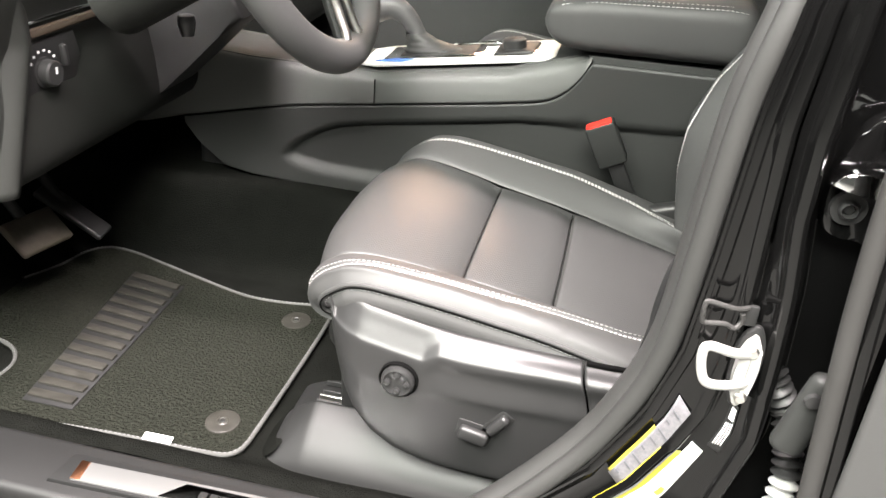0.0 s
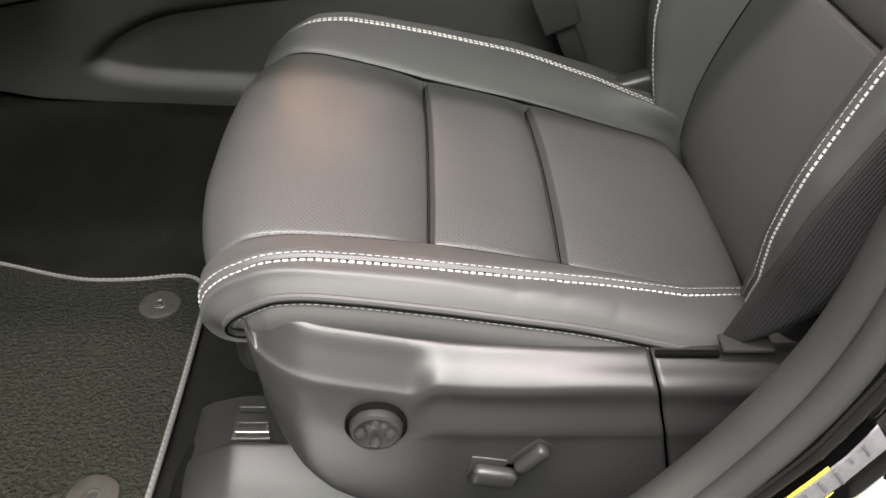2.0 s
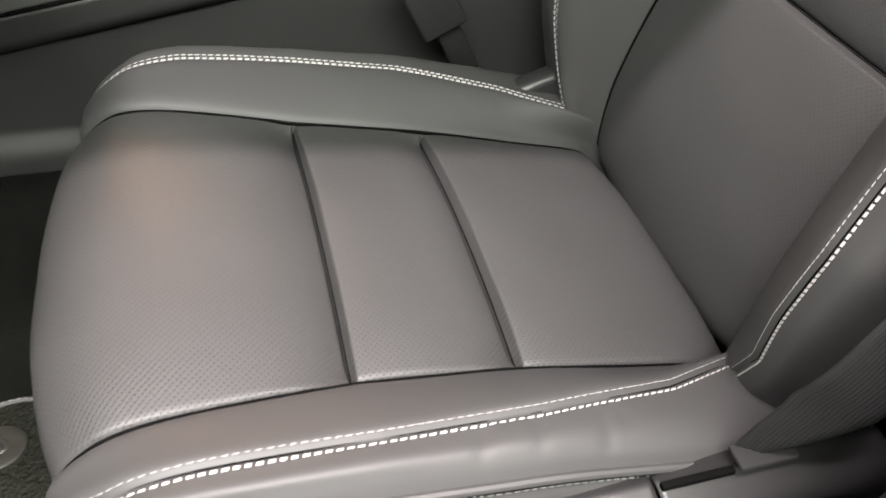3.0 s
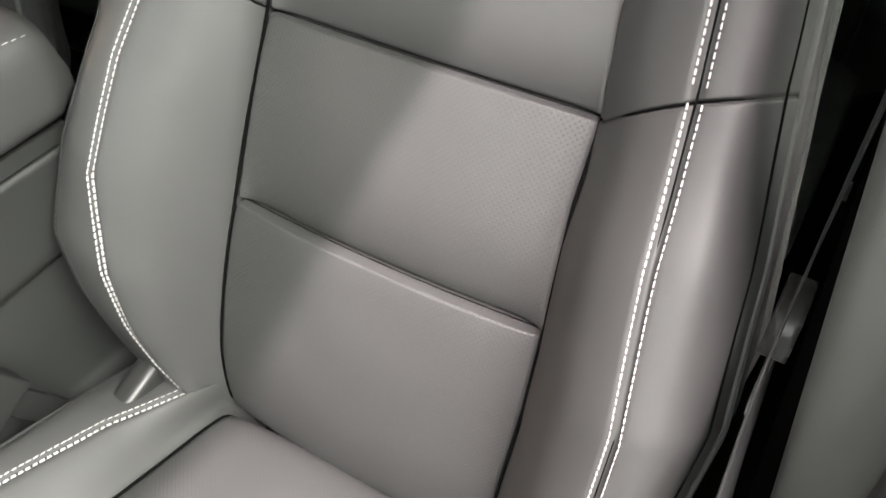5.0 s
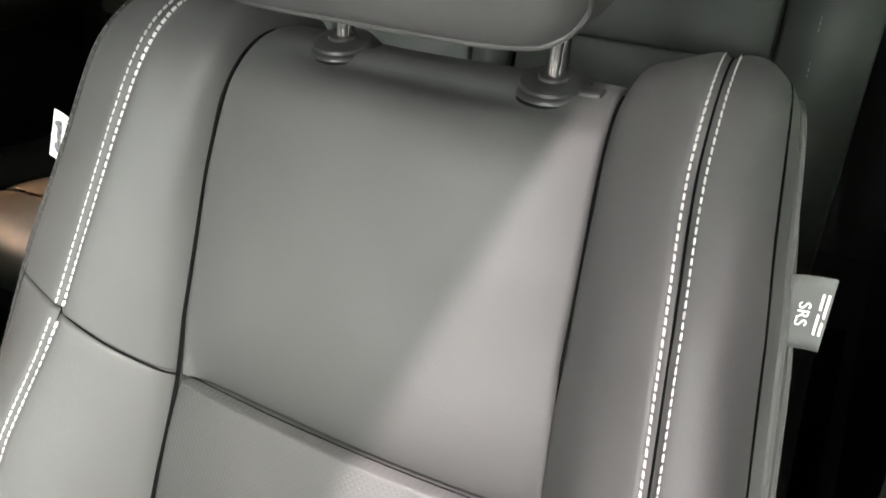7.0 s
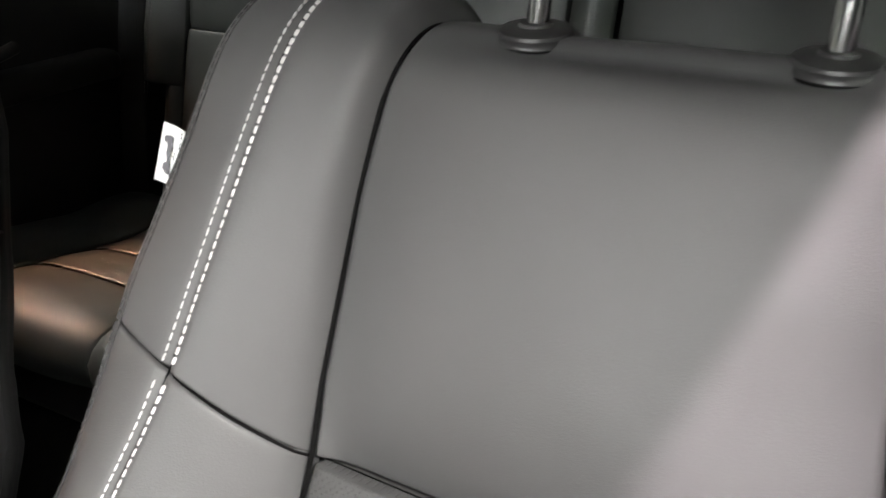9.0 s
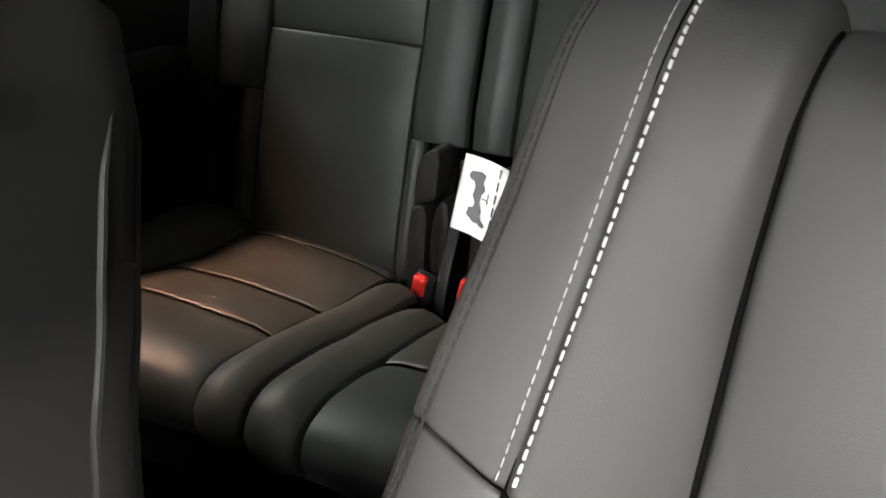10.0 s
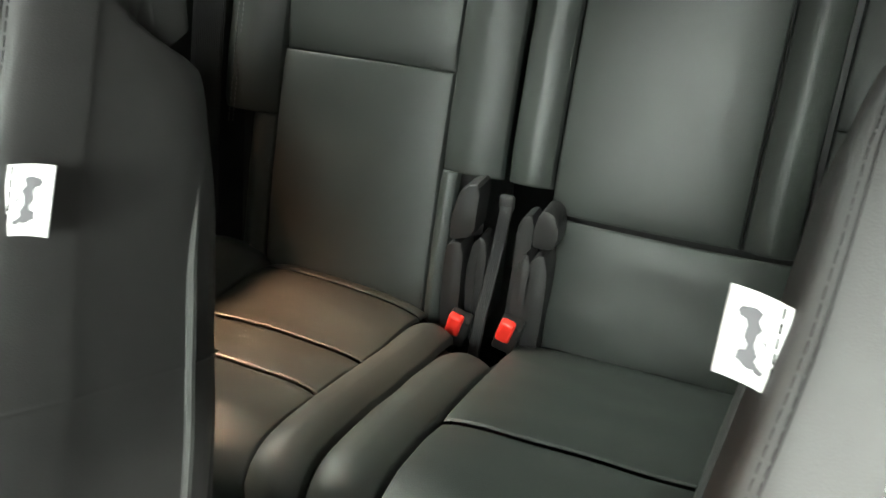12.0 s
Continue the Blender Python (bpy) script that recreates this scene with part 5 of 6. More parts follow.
part("armrest_base", prism([(0.10, 0.25), (0.10, 0.545), (0.34, 0.545), (0.34, 0.25)], MID - 0.088, MID + 0.088, "y", 0.004), SOFT, console)
part("console_core", rounded_box((0.94, 0.15, 0.30), (-0.15, MID, 0.28), 0.01), DARK, console)

# ---------------------------------------------------------------- dashboard, wheel, pedals
dash = thing("dashboard", "black grained dashboard with lower panel and light switch", "dashboard")
rows = []
for y in np.linspace(-0.22, 1.08, 64):
    prof = spline([(-0.62, 0.405), (-0.610, 0.43), (-0.612, 0.50), (-0.620, 0.56), (-0.610, 0.610), (-0.60, 0.66), (-0.62, 0.72), (-0.70, 0.79), (-0.95, 0.82)], 6)
    bend = 0.05 * smooth01(np.array(abs(y - MID)), 0.55, 0.75)
    rows.append([(a - float(bend), y, b) for a, b in prof])
sheet("dash_panel", rows, DASH, dash, "", thick=0.01)
rows = []
for y in np.linspace(-0.33, 1.08, 30):
    rows.append([(a, y, b) for a, b in ((-0.62, 0.405), (-0.66, 0.395), (-0.80, 0.42), (-1.0, 0.5), (-1.08, 0.6))])
sheet("under_panel", rows, DARK, dash, "", thick=0.006, flip=True)
part("knee_panel", prism([(-0.44, 0.573), (-0.486, 0.537), (-0.54, 0.485), (-0.593, 0.437), (-0.66, 0.385), (-0.72, 0.335), (-0.86, 0.335), (-0.86, 0.62), (-0.46, 0.62)], 0.165, 0.278, "y", 0.010, 3), DARK, dash)
part("switch_plate", prism([(-0.150, 0.515), (-0.040, 0.502), (-0.018, 0.545), (-0.026, 0.580), (-0.155, 0.580)], -0.622, -0.604, "x", 0.003), DARK, dash)
ms = Matrix.Translation((-0.604, -0.100, 0.539)) @ Euler((0, radians(90), 0)).to_matrix().to_4x4()
sw = part("light_switch", lathe([(0.021, -0.004), (0.021, 0.003), (0.0185, 0.004), (0.0175, 0.016), (0.0155, 0.018), (0, 0.0175)], 36, ms), PLASTIC, dash, "round light switch with white marks")
part("switch_mark", rounded_box((0.0008, 0.003, 0.009), (-0.5858, -0.098, 0.543), 0, 1), WHITE, sw)
for k in range(6):
    a = radians(35 + k * 22)
    part("switch_mark", rounded_box((0.001, 0.0035, 0.003), (-0.6035, -0.100 + 0.029 * math.cos(a), 0.539 + 0.029 * math.sin(a)), 0, 1), WHITE, dash)
part("dimmer_wheel", rounded_box((0.012, 0.010, 0.030), (-0.603, -0.058, 0.553), 0.003), PLASTIC, dash)
part("hood_latch", lathe([(0.012, 0), (0.012, 0.003), (0.009, 0.004), (0.008, 0.002), (0, 0.002)], 28, Matrix.Translation((-0.612, -0.138, 0.500)) @ Euler((0, radians(90), 0)).to_matrix().to_4x4()), CHROME, dash)
part("dash_strip", rounded_box((0.010, 0.26, 0.014), (-0.604, 0.003, 0.594), 0.004), grainy("brown_gloss_trim", (0.055, 0.042, 0.032), 0.22, 300, 0.0, 0.2), dash, "thin glossy brown trim strip")
part("dash_chrome", tube([(-0.600, y, 0.609) for y in np.linspace(-0.13, 0.13, 12)], 0.003, 8), CHROME, dash, "thin chromed strip")
rows = []
for z in np.linspace(0.40, 0.80, 40):
    y0 = -0.128 - 0.40 * max(0.585 - z, 0) - 0.2 * max(z - 0.62, 0)
    prof = spline([(-0.618, y0 + 0.010), (-0.601, y0 + 0.003), (-0.5955, y0 - 0.004), (-0.598, y0 - 0.014), (-0.628, y0 - 0.045), (-0.70, y0 - 0.13), (-0.80, -0.345)], 5)
    rows.append([(a - 0.8 * max(z - 0.70, 0), b, z) for a, b in prof])
sheet("end_cap", rows, DASH, dash, "smooth black end cap of the dashboard", thick=0.004)

wheel = thing("steering_wheel", "black leather steering wheel with satin silver spoke trim", "steering wheel")
WT = Matrix.Translation((-0.280, 0.0, 0.760)) @ Euler((0, radians(66), 0)).to_matrix().to_4x4()
ring = [WT @ Vector((0.188 * math.cos(a), 0.188 * math.sin(a), 0)) for a in np.linspace(0, math.tau, 97)[:-1]]
part("rim", tube(ring, 0.0205, 18, True, 1.1), LEATHER, wheel)
bm = lathe([(0, 0.030), (0.045, 0.030), (0.068, 0.022), (0.075, 0.0), (0.07, -0.03), (0, -0.03)], 32, WT)
part("hub", bm, SOFT, wheel)
for a in (0.0, 2.35, -2.35):
    c, s_ = math.cos(a), math.sin(a)
    pts = [WT @ Vector((r * c, r * s_, h)) for r, h in ((0.06, 0.012), (0.11, 0.004), (0.16, -0.002), (0.178, 0.0))]
    sp = part("spoke", tube(pts, [0.022, 0.020, 0.017, 0.016], 12, False, 0.6), SOFT, wheel)
    for side in (-1, 1):
        pts = [WT @ Vector((r * c - side * w * s_, r * s_ + side * w * c, h)) for r, w, h in ((0.07, 0.020, 0.016), (0.11, 0.017, 0.014), (0.155, 0.018, 0.012), (0.170, 0.022, 0.012))]
        part("spoke_trim", tube(pts, 0.006, 10), STEEL, sp, "satin silver trim")
col = thing("steering_column", "black plastic steering column with stalk", "steering column")
part("shroud", tube([WT @ Vector((0, 0, -0.03)), WT @ Vector((0, 0, -0.12)), WT @ Vector((0.02, 0, -0.30))], [0.06, 0.065, 0.06], 20, False, 0.8), DASH, col)
part("stalk", tube([(-0.40, -0.03, 0.70), (-0.41, -0.10, 0.69), (-0.41, -0.15, 0.69)], [0.008, 0.009, 0.011], 12), DARK, col)
part("tilt_lever", lathe([(0, 0.012), (0.012, 0.011), (0.014, 0.0), (0.010, -0.02), (0, -0.02)], 20, Matrix.Translation((-0.50, 0.10, 0.575))), PLASTIC, col)

for nm, c, sz, tn, lab in (("brake_pedal", (-0.742, -0.016, 0.231), (0.014, 0.105, 0.066), 48, "worn rubber brake pedal, brightened for the light on it"), ("accelerator_pedal", (-0.752, 0.092, 0.218), (0.012, 0.044, 0.135), 54, "slim black accelerator pedal")):
    ped = thing(nm, lab, "pedal")
    part("pad", rounded_box(sz, c, 0.005, 3, Euler((radians(-8 if nm[0] == "b" else 6), radians(-tn), 0)).to_matrix().to_4x4()), WORN_LIT if nm[0] == "b" else PLASTIC, ped)
    part("arm", tube([(c[0] - 0.01, c[1], c[2]), (c[0] - 0.07, c[1] + 0.005, c[2] + 0.08), (c[0] - 0.14, c[1], c[2] + 0.28)], 0.009, 10), DARK, ped)
rest = thing("foot_rest", "black ribbed foot rest beside the pedals", "foot rest")
part("pad", rounded_box((0.02, 0.08, 0.20), (-0.84, -0.20, 0.155), 0.006, 2, Euler((0, radians(-50), 0)).to_matrix().to_4x4()), RUBBER, rest)

# ---------------------------------------------------------------- middle pillar fittings and open rear door
striker = thing("door_striker", "zinc plated door striker loop bolted to the pillar", "door striker")
ZINC = grainy("bright_zinc", (0.46, 0.455, 0.44), 0.42, 300, 0.1, 0.3, metal=0.35, blotch=40)
part("striker_plate", prism([tuple(p) for p in spline([(0.290, 0.444), (0.296, 0.430), (0.304, 0.440), (0.308, 0.474), (0.305, 0.497), (0.299, 0.502), (0.291, 0.486), (0.289, 0.462), (0.290, 0.444)], 4)[:-1]], -0.414, -0.402, "y", 0.003), ZINC, striker)
part("striker_base", prism([tuple(p) for p in spline([(0.287, 0.442), (0.295, 0.424), (0.307, 0.436), (0.312, 0.474), (0.308, 0.502), (0.299, 0.508), (0.288, 0.490), (0.286, 0.462), (0.287, 0.442)], 4)[:-1]], -0.403, -0.396, "y", 0.002), DARK, striker, "black backing plate")
part("striker_loop", tube(spline([(0.306, -0.408, 0.487), (0.285, -0.420, 0.490), (0.262, -0.426, 0.497), (0.257, -0.427, 0.490), (0.260, -0.427, 0.470), (0.268, -0.426, 0.459), (0.288, -0.420, 0.457), (0.304, -0.408, 0.456)], 5), 0.0044, 10), ZINC, striker)
for z in (0.442, 0.490):
    part("striker_bolt", lathe([(0, 0.004), (0.004, 0.004), (0.0055, 0.002), (0.006, 0), (0, 0)], 20, Matrix.Translation((0.299, -0.414, z)) @ Euler((radians(90), 0, 0)).to_matrix().to_4x4()), STEEL, striker)
hook = thing("wire_hook", "small black wire loop on the pillar", "wire loop")
part("wire", tube(spline([(0.294, -0.394, 0.523), (0.280, -0.406, 0.525), (0.256, -0.411, 0.531), (0.2525, -0.412, 0.528), (0.2525, -0.412, 0.514), (0.256, -0.411, 0.510), (0.272, -0.408, 0.510), (0.281, -0.406, 0.506), (0.286, -0.403, 0.512), (0.285, -0.404, 0.520)], 4), 0.0024, 8), SEAL, hook)
part("wire_foot", rounded_box((0.012, 0.006, 0.020), (0.293, -0.397, 0.516), 0.002, 2), DARK, hook)
st1 = thing("warning_label", "white pillar sticker, greyed for shade, with yellow stripe and grey bars", "sticker")


def pillar_patch(name, z0, z1, u0, u1, mat, parent, lift, slant=0.0):
    """A sticker on the pillar: u from 0 to 1 on its inner face, from 1 to 2 on its outer face."""
    def at(u, z):
        f, a, b = float(fold_f(z)), float(fold_1(z)), float(fold_2(z))
        if u <= 1:
            x, y = f + 0.005 + u * (a - f - 0.012), -0.3845 - 0.003 * u
        else:
            x, y = a + 0.012 + (u - 1) * (b - a - 0.025), -0.387 - 0.007 * (u - 1)
        return (x, y - 0.0032 - lift, z - slant * (u - u0))
    rows = [[at(u, z) for u in np.linspace(u0, u1, 8)] for z in np.linspace(z0, z1, 12)]
    return sheet(name, rows, mat, parent, "", thick=0.0006, flip=True)


# Greyed for the shade on the white sheet; the mottle is its print.
pillar_patch("label_sheet", 0.306, 0.415, 0.30, 0.88, grainy("shaded_printed_sticker", (0.15, 0.145, 0.155), 0.5, 900, 0.0, 0.5, blotch=260), st1, 0.0012, 0.03)
pillar_patch("label_stripe", 0.31, 0.375, 0.20, 0.28, YELLOW, st1, 0.0014, 0.03)
for k in range(8):
    pillar_patch("label_bar", 0.312 + k * 0.012, 0.3138 + k * 0.012, 0.40, 0.55 + 0.25 * ((k * 7) % 3) / 2, GREYINK, st1, 0.0022, 0.03)
st2 = thing("white_label", "bright white pillar sticker with yellow corner", "sticker")
pillar_patch("label_sheet", 0.258, 0.366, 1.05, 1.42, PAPER, st2, 0.0014, 0.02)
pillar_patch("label_stripe", 0.262, 0.352, 1.0, 1.045, YELLOW, st2, 0.0016, 0.02)
pillar_patch("label_mark", 0.296, 0.306, 1.30, 1.40, YELLOW, st2, 0.0026, 0.02)
st3 = thing("black_label", "small black pillar sticker with white bars", "sticker")
pillar_patch("label_sheet", 0.368, 0.424, 1.46, 1.86, DARK, st3, 0.0022, 0.012)
pillar_patch("label_mark", 0.405, 0.419, 1.55, 1.78, WHITE, st3, 0.0034, 0.012)
for k in range(4):
    pillar_patch("label_bar", 0.373, 0.400, 1.52 + 0.08 * k, 1.555 + 0.08 * k, WHITE, st3, 0.0034, 0.012)

hinge = thing("hinge_bracket", "black door hinge with bolt on the pillar", "door hinge")
part("hinge_leaf", prism([tuple(p) for p in spline([(0.326, 0.606), (0.323, 0.640), (0.328, 0.672), (0.343, 0.700), (0.380, 0.712), (0.395, 0.69), (0.395, 0.61), (0.36, 0.598), (0.326, 0.606)], 4)[:-1]], -0.402, -0.384, "y", 0.005, 3), PAINT, hinge)
part("hinge_knuckle", lathe([(0, 0.05), (0.010, 0.05), (0.011, 0.048), (0.011, 0), (0, 0)], 20, Matrix.Translation((0.372, -0.420, 0.640))), PAINT, hinge)
part("hinge_arm", prism([tuple(p) for p in spline([(0.318, 0.652), (0.330, 0.664), (0.360, 0.662), (0.385, 0.668), (0.385, 0.650), (0.350, 0.646), (0.318, 0.652)], 3)[:-1]], -0.424, -0.404, "y", 0.003, 2), CHROME, hinge, "polished edge of the hinge arm")
for x, z in ((0.340, 0.628), (0.362, 0.694)):
    m = Matrix.Translation((x, -0.402, z)) @ Euler((radians(90), 0, 0)).to_matrix().to_4x4()
    bolt = part("hinge_bolt", lathe([(0.0045, 0.004), (0.006, 0.008), (0.008, 0.006), (0.0085, 0.003), (0.0135, 0.003), (0.0145, 0), (0, 0)], 28, m), PLASTIC if z < 0.65 else PAINT, hinge)
    part("bolt_socket", lathe([(0, 0.004), (0.0044, 0.004), (0.0044, 0.001), (0, 0.001)], 6, m), DARK, bolt)
boot = thing("wiring_boot", "ribbed wiring boot, black above and light grey below", "wiring boot")
curve = spline([(0.345, -0.385, 0.425), (0.352, -0.402, 0.398), (0.356, -0.416, 0.365), (0.352, -0.428, 0.325), (0.345, -0.43, 0.28)], 24)
ribs = [0.0115 + 0.0026 * math.sin(i) for i in range(97)]
part("boot_sleeve", tube(curve[:49], ribs[:49], 16), DARK, boot, "black ribbed sleeve")
part("boot", tube(curve[48:], ribs[48:], 16), grainy("light_rubber", (0.34, 0.34, 0.33), 0.45, 700, 0.1, 0.1), boot)
part("boot_end", tube(spline([(0.326, -0.385, 0.455), (0.334, -0.388, 0.440), (0.345, -0.385, 0.422)], 12), [0.012 + 0.003 * math.sin(i * 1.2) for i in range(25)], 14), DARK, boot, "black ribbed boot end")
rear_door = thing("rear_door", "open rear door, its grey panels painting the hall's reflection", "car door")
dm = Matrix.Translation((0.414, -0.441, 0)) @ Euler((0, 0, radians(-38))).to_matrix().to_4x4()
# Grey below the split paints the hall's reflection in the black skin.
for nm, x0, x1, y0, y1, z0, z1, mat in (("door_panel", 0, 0.80, -0.02, 0.03, 0.06, 0.62, DOORGREY), ("door_skin", -0.01, 0.82, -0.055, -0.022, 0.0, 0.612, DOORGREY), ("door_skin_upper", -0.008, 0.82, -0.053, -0.022, 0.614, 0.84, PAINT), ("door_trim", 0.0, 0.80, -0.02, 0.035, 0.622, 0.84, SOFT)):
    bm = rounded_box((x1 - x0, y1 - y0, z1 - z0), ((x0 + x1) / 2, (y0 + y1) / 2, (z0 + z1) / 2), 0.008)
    bmesh.ops.transform(bm, matrix=dm, verts=bm.verts)
    part(nm, bm, mat, rear_door)
edge = [(0.372, -0.470, 0.02), (0.366, -0.470, 0.30), (0.360, -0.468, 0.40), (0.352, -0.466, 0.52), (0.348, -0.464, 0.60), (0.346, -0.462, 0.70), (0.346, -0.460, 0.84)]
part("door_edge", tube(spline(edge, 6), 0.0085, 10), SEAL, rear_door, "grey rubber seal along the door edge")
part("door_edge_lip", tube(spline([(x + 0.013, y - 0.004, z) for x, y, z in edge], 6), 0.005, 8), PAINT, rear_door)
check = part("check_housing", rounded_box((0.030, 0.020, 0.085), (0.348, -0.440, 0.455), 0.010, 4, Euler((0, radians(14), 0)).to_matrix().to_4x4()), SOFT, rear_door, "black door check housing")
part("check_pin", lathe([(0, 0.005), (0.006, 0.004), (0.007, 0), (0, 0)], 20, Matrix.Translation((0.345, -0.451, 0.478)) @ Euler((radians(90), 0, 0)).to_matrix().to_4x4()), PLASTIC, check)

# ---------------------------------------------------------------- rear bench, split in two


def bench_panel(name, pad, s0, s1, y0, y1, mat, parent, crown=0.008, dip=0.008, rows_n=26, cols_n=26, wrinkle=0.0, puff=0.008, rise=0.0):
    """One padded panel of the bench; rise lifts its rear outer corner."""
    rows, uv = [], []
    for s in dense(s0, s1, rows_n):
        ys_ = dense(y0, y1, cols_n)
        e = np.minimum(ys_ - y0, y1 - ys_)
        h = crown * (1 - ((ys_ - (y0 + y1) / 2) / ((y1 - y0) / 2)) ** 2) + panel_dip(e, deep=dip, soft=0.018, puff=0.007) + panel_dip(np.full_like(e, s - s0), deep=0.2 * dip, soft=0.024, puff=puff) + panel_dip(np.full_like(e, s1 - s), deep=0.2 * dip, soft=0.012, puff=0.4 * puff)
        h = h + rise * (1 - smooth01(s, 0.04, 0.17)) * (0.45 + 0.55 * smooth01(ys_, 0.60, 0.86))
        if wrinkle:
            h = h + np.array([wrinkle * noise.noise((s * 25, y * 14, 1.7)) for y in ys_])
        rows.append(pad.place(np.full_like(ys_, s), ys_, h))
        uv.append(np.stack([ys_, np.full_like(ys_, s)], -1))
    return sheet(name, rows, mat, parent, "", uv)


BENCH = [(1.10, 0.375), (1.05, 0.386), (0.95, 0.408), (0.85, 0.428), (0.78, 0.442), (0.72, 0.450), (0.682, 0.445), (0.661, 0.427), (0.656, 0.405), (0.666, 0.380), (0.69, 0.362), (0.74, 0.354)]
BENCH_BACK = [(1.075, 0.33), (1.078, 0.38), (1.10, 0.48), (1.125, 0.58), (1.155, 0.69), (1.185, 0.80), (1.21, 0.90), (1.225, 0.97), (1.25, 1.0), (1.29, 1.0)]
bpad, bback = Padding(BENCH, -1, 0, 1), Padding(BENCH_BACK, 1, 0, 1)
bx = lambda x: bpad.s_at(0, x)
bz = lambda z: bback.s_at(1, z)
s_end = bpad.end
right = thing("bench_seat", "narrow black leather half of the rear bench", "car seat", "rear bench")
left = thing("bench_seat", "wide black leather half of the rear bench", "car seat", "rear bench")
cuts = [0.02, bx(1.052), bx(0.895), bx(0.798), s_end]
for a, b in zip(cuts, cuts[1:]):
    bench_panel("cushion_panel", bpad, a, b, 0.636, 0.885, LEATHER_REAR_DIM, right, 0.004, 0.004, wrinkle=0.002, puff=0.007, rise=0.024)
bench_panel("cushion_bolster", bpad, bx(1.030), s_end, 0.577, 0.636, LEATHER_REAR_DIM, right, 0.006, wrinkle=0.0015, rise=0.022)
bench_panel("cushion_bolster", bpad, 0.02, s_end, 0.885, 1.035, LEATHER_REAR_DIM, right, 0.020, wrinkle=0.002, rise=0.024)
bench_panel("cushion_bolster", bpad, bx(0.985), s_end, 0.508, 0.573, LEATHER_REAR_DIM, left, 0.006, wrinkle=0.0015)
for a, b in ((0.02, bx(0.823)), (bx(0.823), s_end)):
    bench_panel("cushion_panel", bpad, a, b, -0.10, 0.506, LEATHER_REAR_DIM, left, 0.004, wrinkle=0.002)
bench_panel("cushion_bolster", bpad, 0.02, s_end, -0.27, -0.102, LEATHER_REAR_DIM, left, 0.010, wrinkle=0.002)
part("cushion_core", rounded_box((0.32, 0.43, 0.15), (0.92, 0.805, 0.265), 0.02), DARK, right)
part("cushion_core", rounded_box((0.32, 0.78, 0.15), (0.92, 0.150, 0.265), 0.02), DARK, left)
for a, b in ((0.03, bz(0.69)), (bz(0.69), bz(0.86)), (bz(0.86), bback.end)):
    bench_panel("backrest_panel", bback, a, b, 0.648, 0.905, LEATHER_REAR_DIM, right, 0.010, wrinkle=0.002)
bench_panel("backrest_bolster", bback, bz(0.60), bback.end, 0.905, 0.998, LEATHER_REAR_DIM, right, 0.016, wrinkle=0.003)
bench_panel("backrest_bolster", bback, 0.03, bz(0.60), 0.905, 0.945, LEATHER_REAR_DIM, right, 0.006, wrinkle=0.003)
bench_panel("backrest_bolster", bback, bz(0.57), bback.end, 0.565, 0.648, LEATHER_REAR_DIM, right, 0.010, wrinkle=0.002)
bench_panel("backrest_bolster", bback, 0.03, bz(0.57), 0.622, 0.648, LEATHER_REAR_DIM, right, 0.004)
bench_panel("backrest_bolster", bback, bz(0.57), bback.end, 0.498, 0.557, LEATHER_REAR_DIM, left, 0.010, wrinkle=0.003)
bench_panel("armrest_panel", bback, bz(0.543), bback.end, 0.266, 0.496, LEATHER_REAR_DIM, left, 0.008, wrinkle=0.0008)
bench_panel("backrest_panel", bback, 0.03, bz(0.538), 0.20, 0.480, LEATHER_REAR_DIM, left, 0.010, wrinkle=0.002)
bench_panel("backrest_bolster", bback, bz(0.543), bback.end, 0.205, 0.264, LEATHER_REAR_DIM, left, 0.010, wrinkle=0.002)
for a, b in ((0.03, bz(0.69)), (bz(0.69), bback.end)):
    bench_panel("backrest_panel", bback, a, b, -0.13, 0.198, LEATHER_REAR_DIM, left, 0.010, wrinkle=0.002)
bench_panel("backrest_bolster", bback, 0.03, bback.end, -0.24, -0.132, LEATHER_REAR_DIM, left, 0.014, wrinkle=0.003)
part("backrest_core", prism([(1.15, 0.30), (1.28, 0.30), (1.36, 0.98), (1.25, 0.98)], 0.60, 1.0, "y"), DARK, right)
part("backrest_core", prism([(1.15, 0.30), (1.28, 0.30), (1.36, 0.98), (1.25, 0.98)], -0.24, 0.50, "y"), DARK, left)
for yy in (0.965, 0.972):
    pts = [bback.place(s, yy, 0.012 + 0.001) for s in np.linspace(bz(0.58), bz(0.98), 60)]
    stitches("stitching", pts, [(-0.9, 0, 0.3)] * 60, THREAD_DARK, right)
for yy in (-0.173, -0.181):
    pts = [bback.place(s, yy - 0.02 * (0.8 - np.interp(s, bback.s, bback.line[:, 1])), 0.0125) for s in np.linspace(bz(0.50), bz(0.98), 60)]
    stitches("stitching", pts, [(-0.9, 0, 0.3)] * 60, THREAD_GREY, left)
for owner, y0, y1 in ((right, 0.580, 1.033), (left, -0.268, 0.571)):
    hem = [tuple(bpad.place(s_end - 0.052, y, 0.001)) for y in np.linspace(y0, y1, 40)]
    part("front_piping", tube(hem, 0.0028, 8), LEATHER_REAR_DIM, owner)
    stitches("stitching", [np.array(p) + np.array((-0.003, 0, 0.004)) for p in hem], [(-0.8, 0, -0.2)] * 40, THREAD_DARK, owner)
# folding arms and buckles in the gap between the halves
def hinge_piece(owner, outline, x0, x1, mat=None, bevel=0.003):
    part("hinge_cover", prism([tuple(p) for p in spline(outline + [outline[0]], 3)[:-1]], x0, x1, "x", bevel, 2), mat or DARK, owner, "black plastic hinge cover")


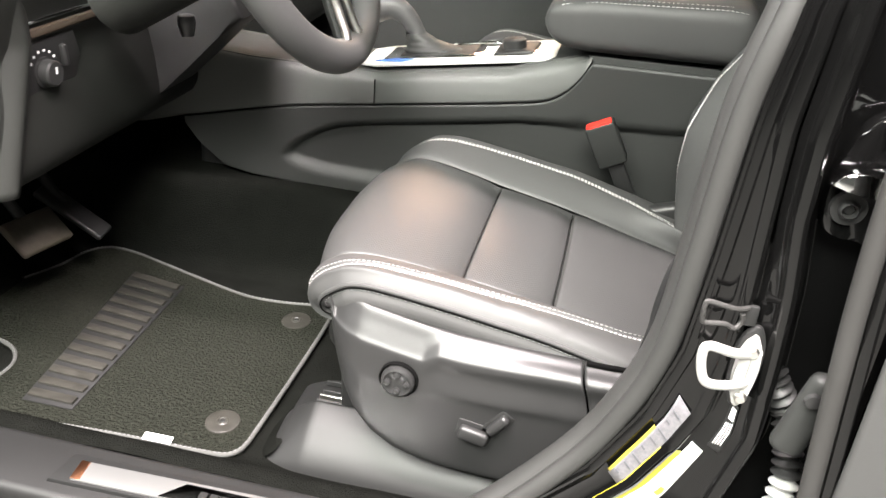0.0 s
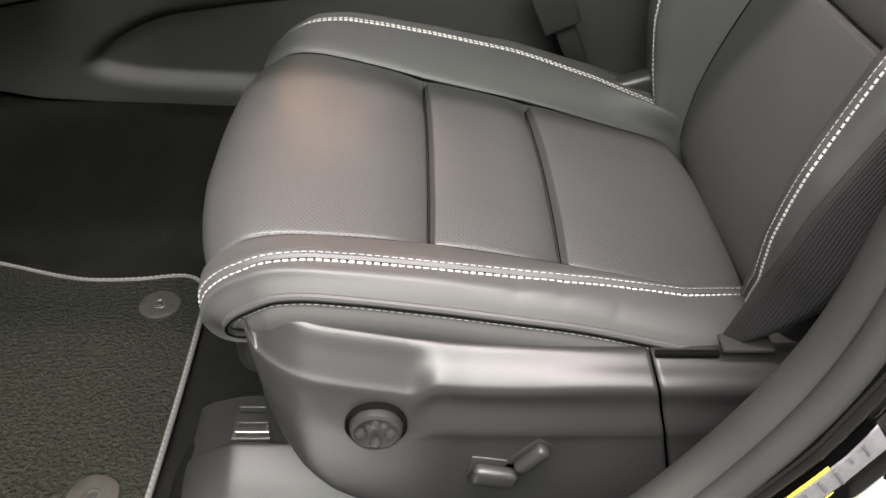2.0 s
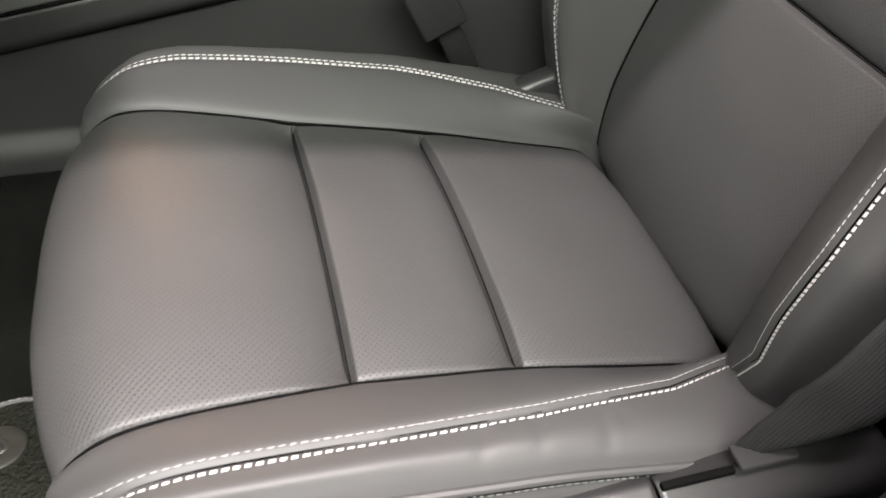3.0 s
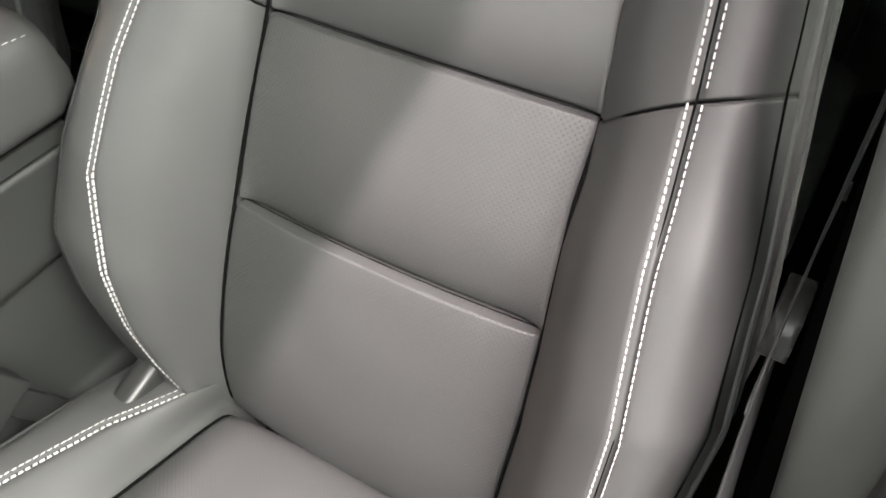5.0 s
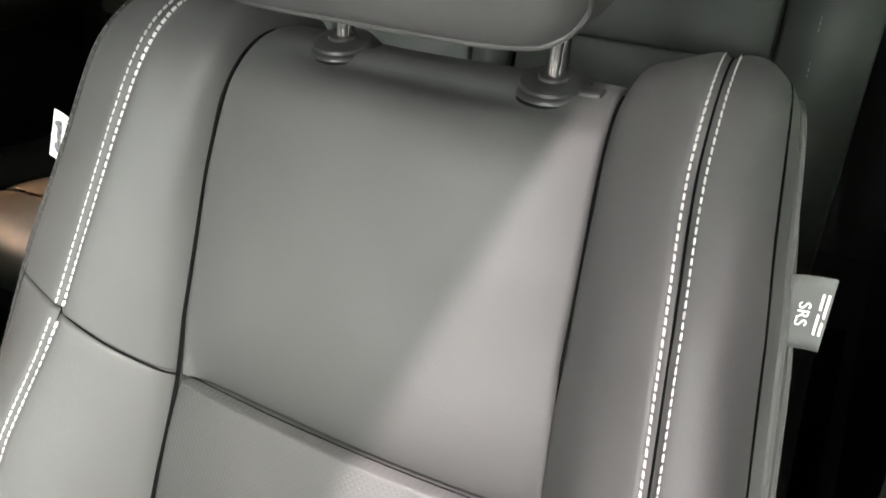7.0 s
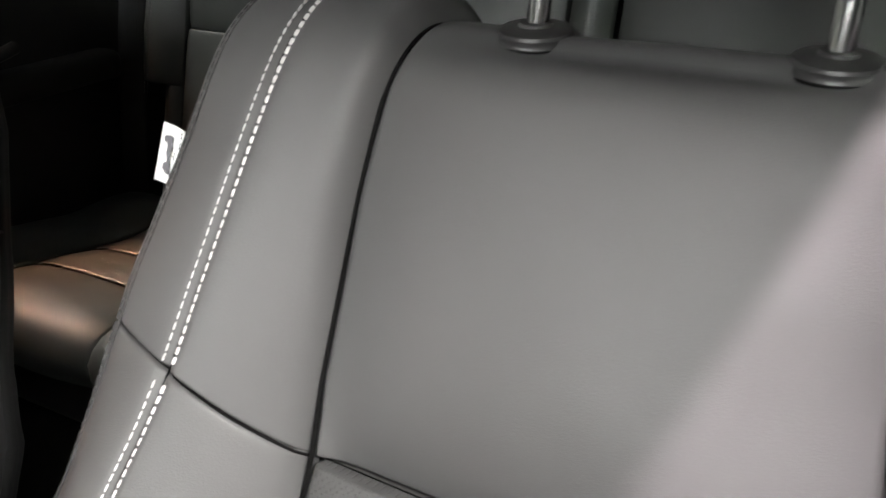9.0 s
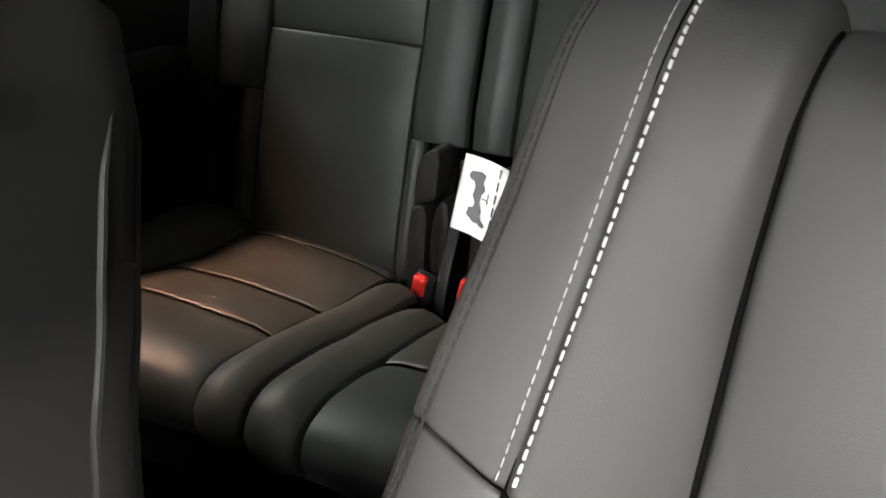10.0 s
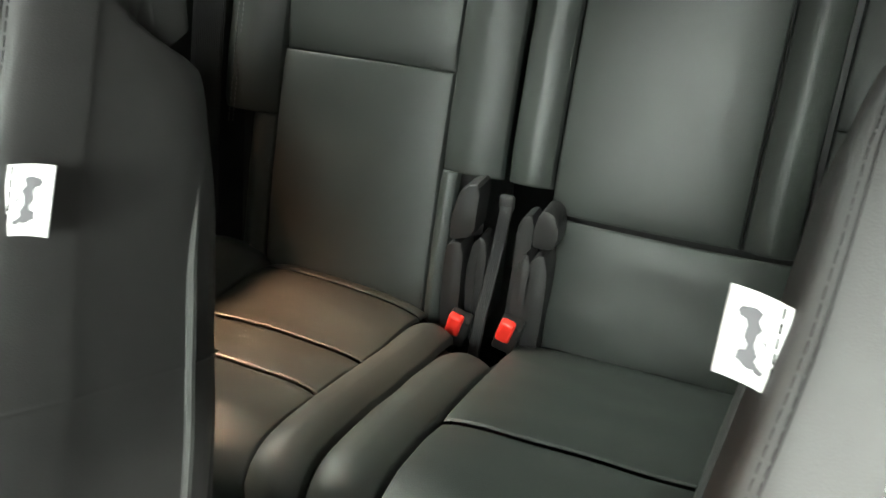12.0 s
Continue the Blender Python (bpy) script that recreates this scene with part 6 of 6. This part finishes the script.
hinge_piece(right, [(0.608, 0.500), (0.606, 0.530), (0.598, 0.565), (0.586, 0.577), (0.572, 0.577), (0.574, 0.540), (0.577, 0.513), (0.590, 0.506)], 1.070, 1.112)
hinge_piece(right, [(0.610, 0.492), (0.598, 0.500), (0.588, 0.494), (0.588, 0.45), (0.594, 0.34), (0.612, 0.34), (0.614, 0.44)], 1.066, 1.108)
hinge_piece(right, [(0.580, 0.492), (0.570, 0.508), (0.560, 0.496), (0.561, 0.45), (0.570, 0.36), (0.580, 0.36), (0.586, 0.44)], 1.078, 1.115)
hinge_piece(left, [(0.523, 0.50), (0.522, 0.532), (0.513, 0.548), (0.503, 0.546), (0.503, 0.51), (0.512, 0.44), (0.521, 0.36), (0.531, 0.36)], 1.080, 1.115)
hinge_piece(left, [(0.512, 0.490), (0.504, 0.506), (0.497, 0.49), (0.500, 0.43), (0.506, 0.36), (0.520, 0.36), (0.518, 0.44)], 1.066, 1.100)
hinge_piece(left, [(0.499, 0.515), (0.498, 0.540), (0.491, 0.562), (0.480, 0.563), (0.471, 0.552), (0.470, 0.520), (0.484, 0.513)], 1.070, 1.112)
hinge_piece(left, [(0.498, 0.495), (0.488, 0.506), (0.477, 0.498), (0.476, 0.44), (0.484, 0.34), (0.499, 0.34), (0.501, 0.43)], 1.066, 1.108)
lap = thing("buckle_strap", "short black webbing strap of a rear buckle", "strap")
strap("webbing", [(1.058, 0.560, 0.345), (1.064, 0.556, 0.40), (1.076, 0.548, 0.47), (1.090, 0.543, 0.535), (1.100, 0.543, 0.555)], 0.016, BELT, lap, lambda u: (0.1, 1, 0.1), 0.003)
part("strap_end", rounded_box((0.010, 0.020, 0.022), (1.098, 0.544, 0.553), 0.005, 3), DARK, lap)
for y, zc in ((0.587, 0.390), (0.517, 0.400)):
    rb = thing("belt_buckle", "rear belt buckle with a red button in the seat gap", "belt buckle", "rear buckles")
    tn = Euler((radians(17), radians(-20), 0)).to_matrix().to_4x4()
    part("buckle_body", rounded_box((0.022, 0.030, 0.056), (1.064, y, zc - 0.012), 0.004, 2, tn), DARK, rb)
    part("release_button", rounded_box((0.013, 0.020, 0.040), (1.051, y, zc), 0.005, 3, tn), RED, rb, "red plastic button")
rbelt = thing("seat_belt", "black webbing rear seat belt beside the bench", "seat belt")
strap("webbing", [(1.13, 1.05, 0.36), (1.17, 1.055, 0.60), (1.24, 1.06, 0.90), (1.28, 1.07, 1.15)], 0.047, BELT, rbelt, lambda u: (0.5, -0.85, -0.1))
part("belt_guide", rounded_box((0.05, 0.02, 0.07), (1.285, 1.068, 1.14), 0.006), DARK, rbelt)
part("belt_anchor", rounded_box((0.05, 0.02, 0.03), (1.13, 1.05, 0.37), 0.005), DARK, rbelt)
rdoor = thing("rear_door_armrest", "dark armrest of the closed far rear door", "door armrest")
part("pad", rounded_box((0.60, 0.06, 0.05), (0.85, 1.075, 0.62), 0.018), SOFT, rdoor)
part("pull", tube([(0.78, 1.06, 0.50), (0.80, 1.05, 0.58), (0.86, 1.05, 0.66), (0.96, 1.06, 0.68)], 0.010, 10), PLASTIC, rdoor)
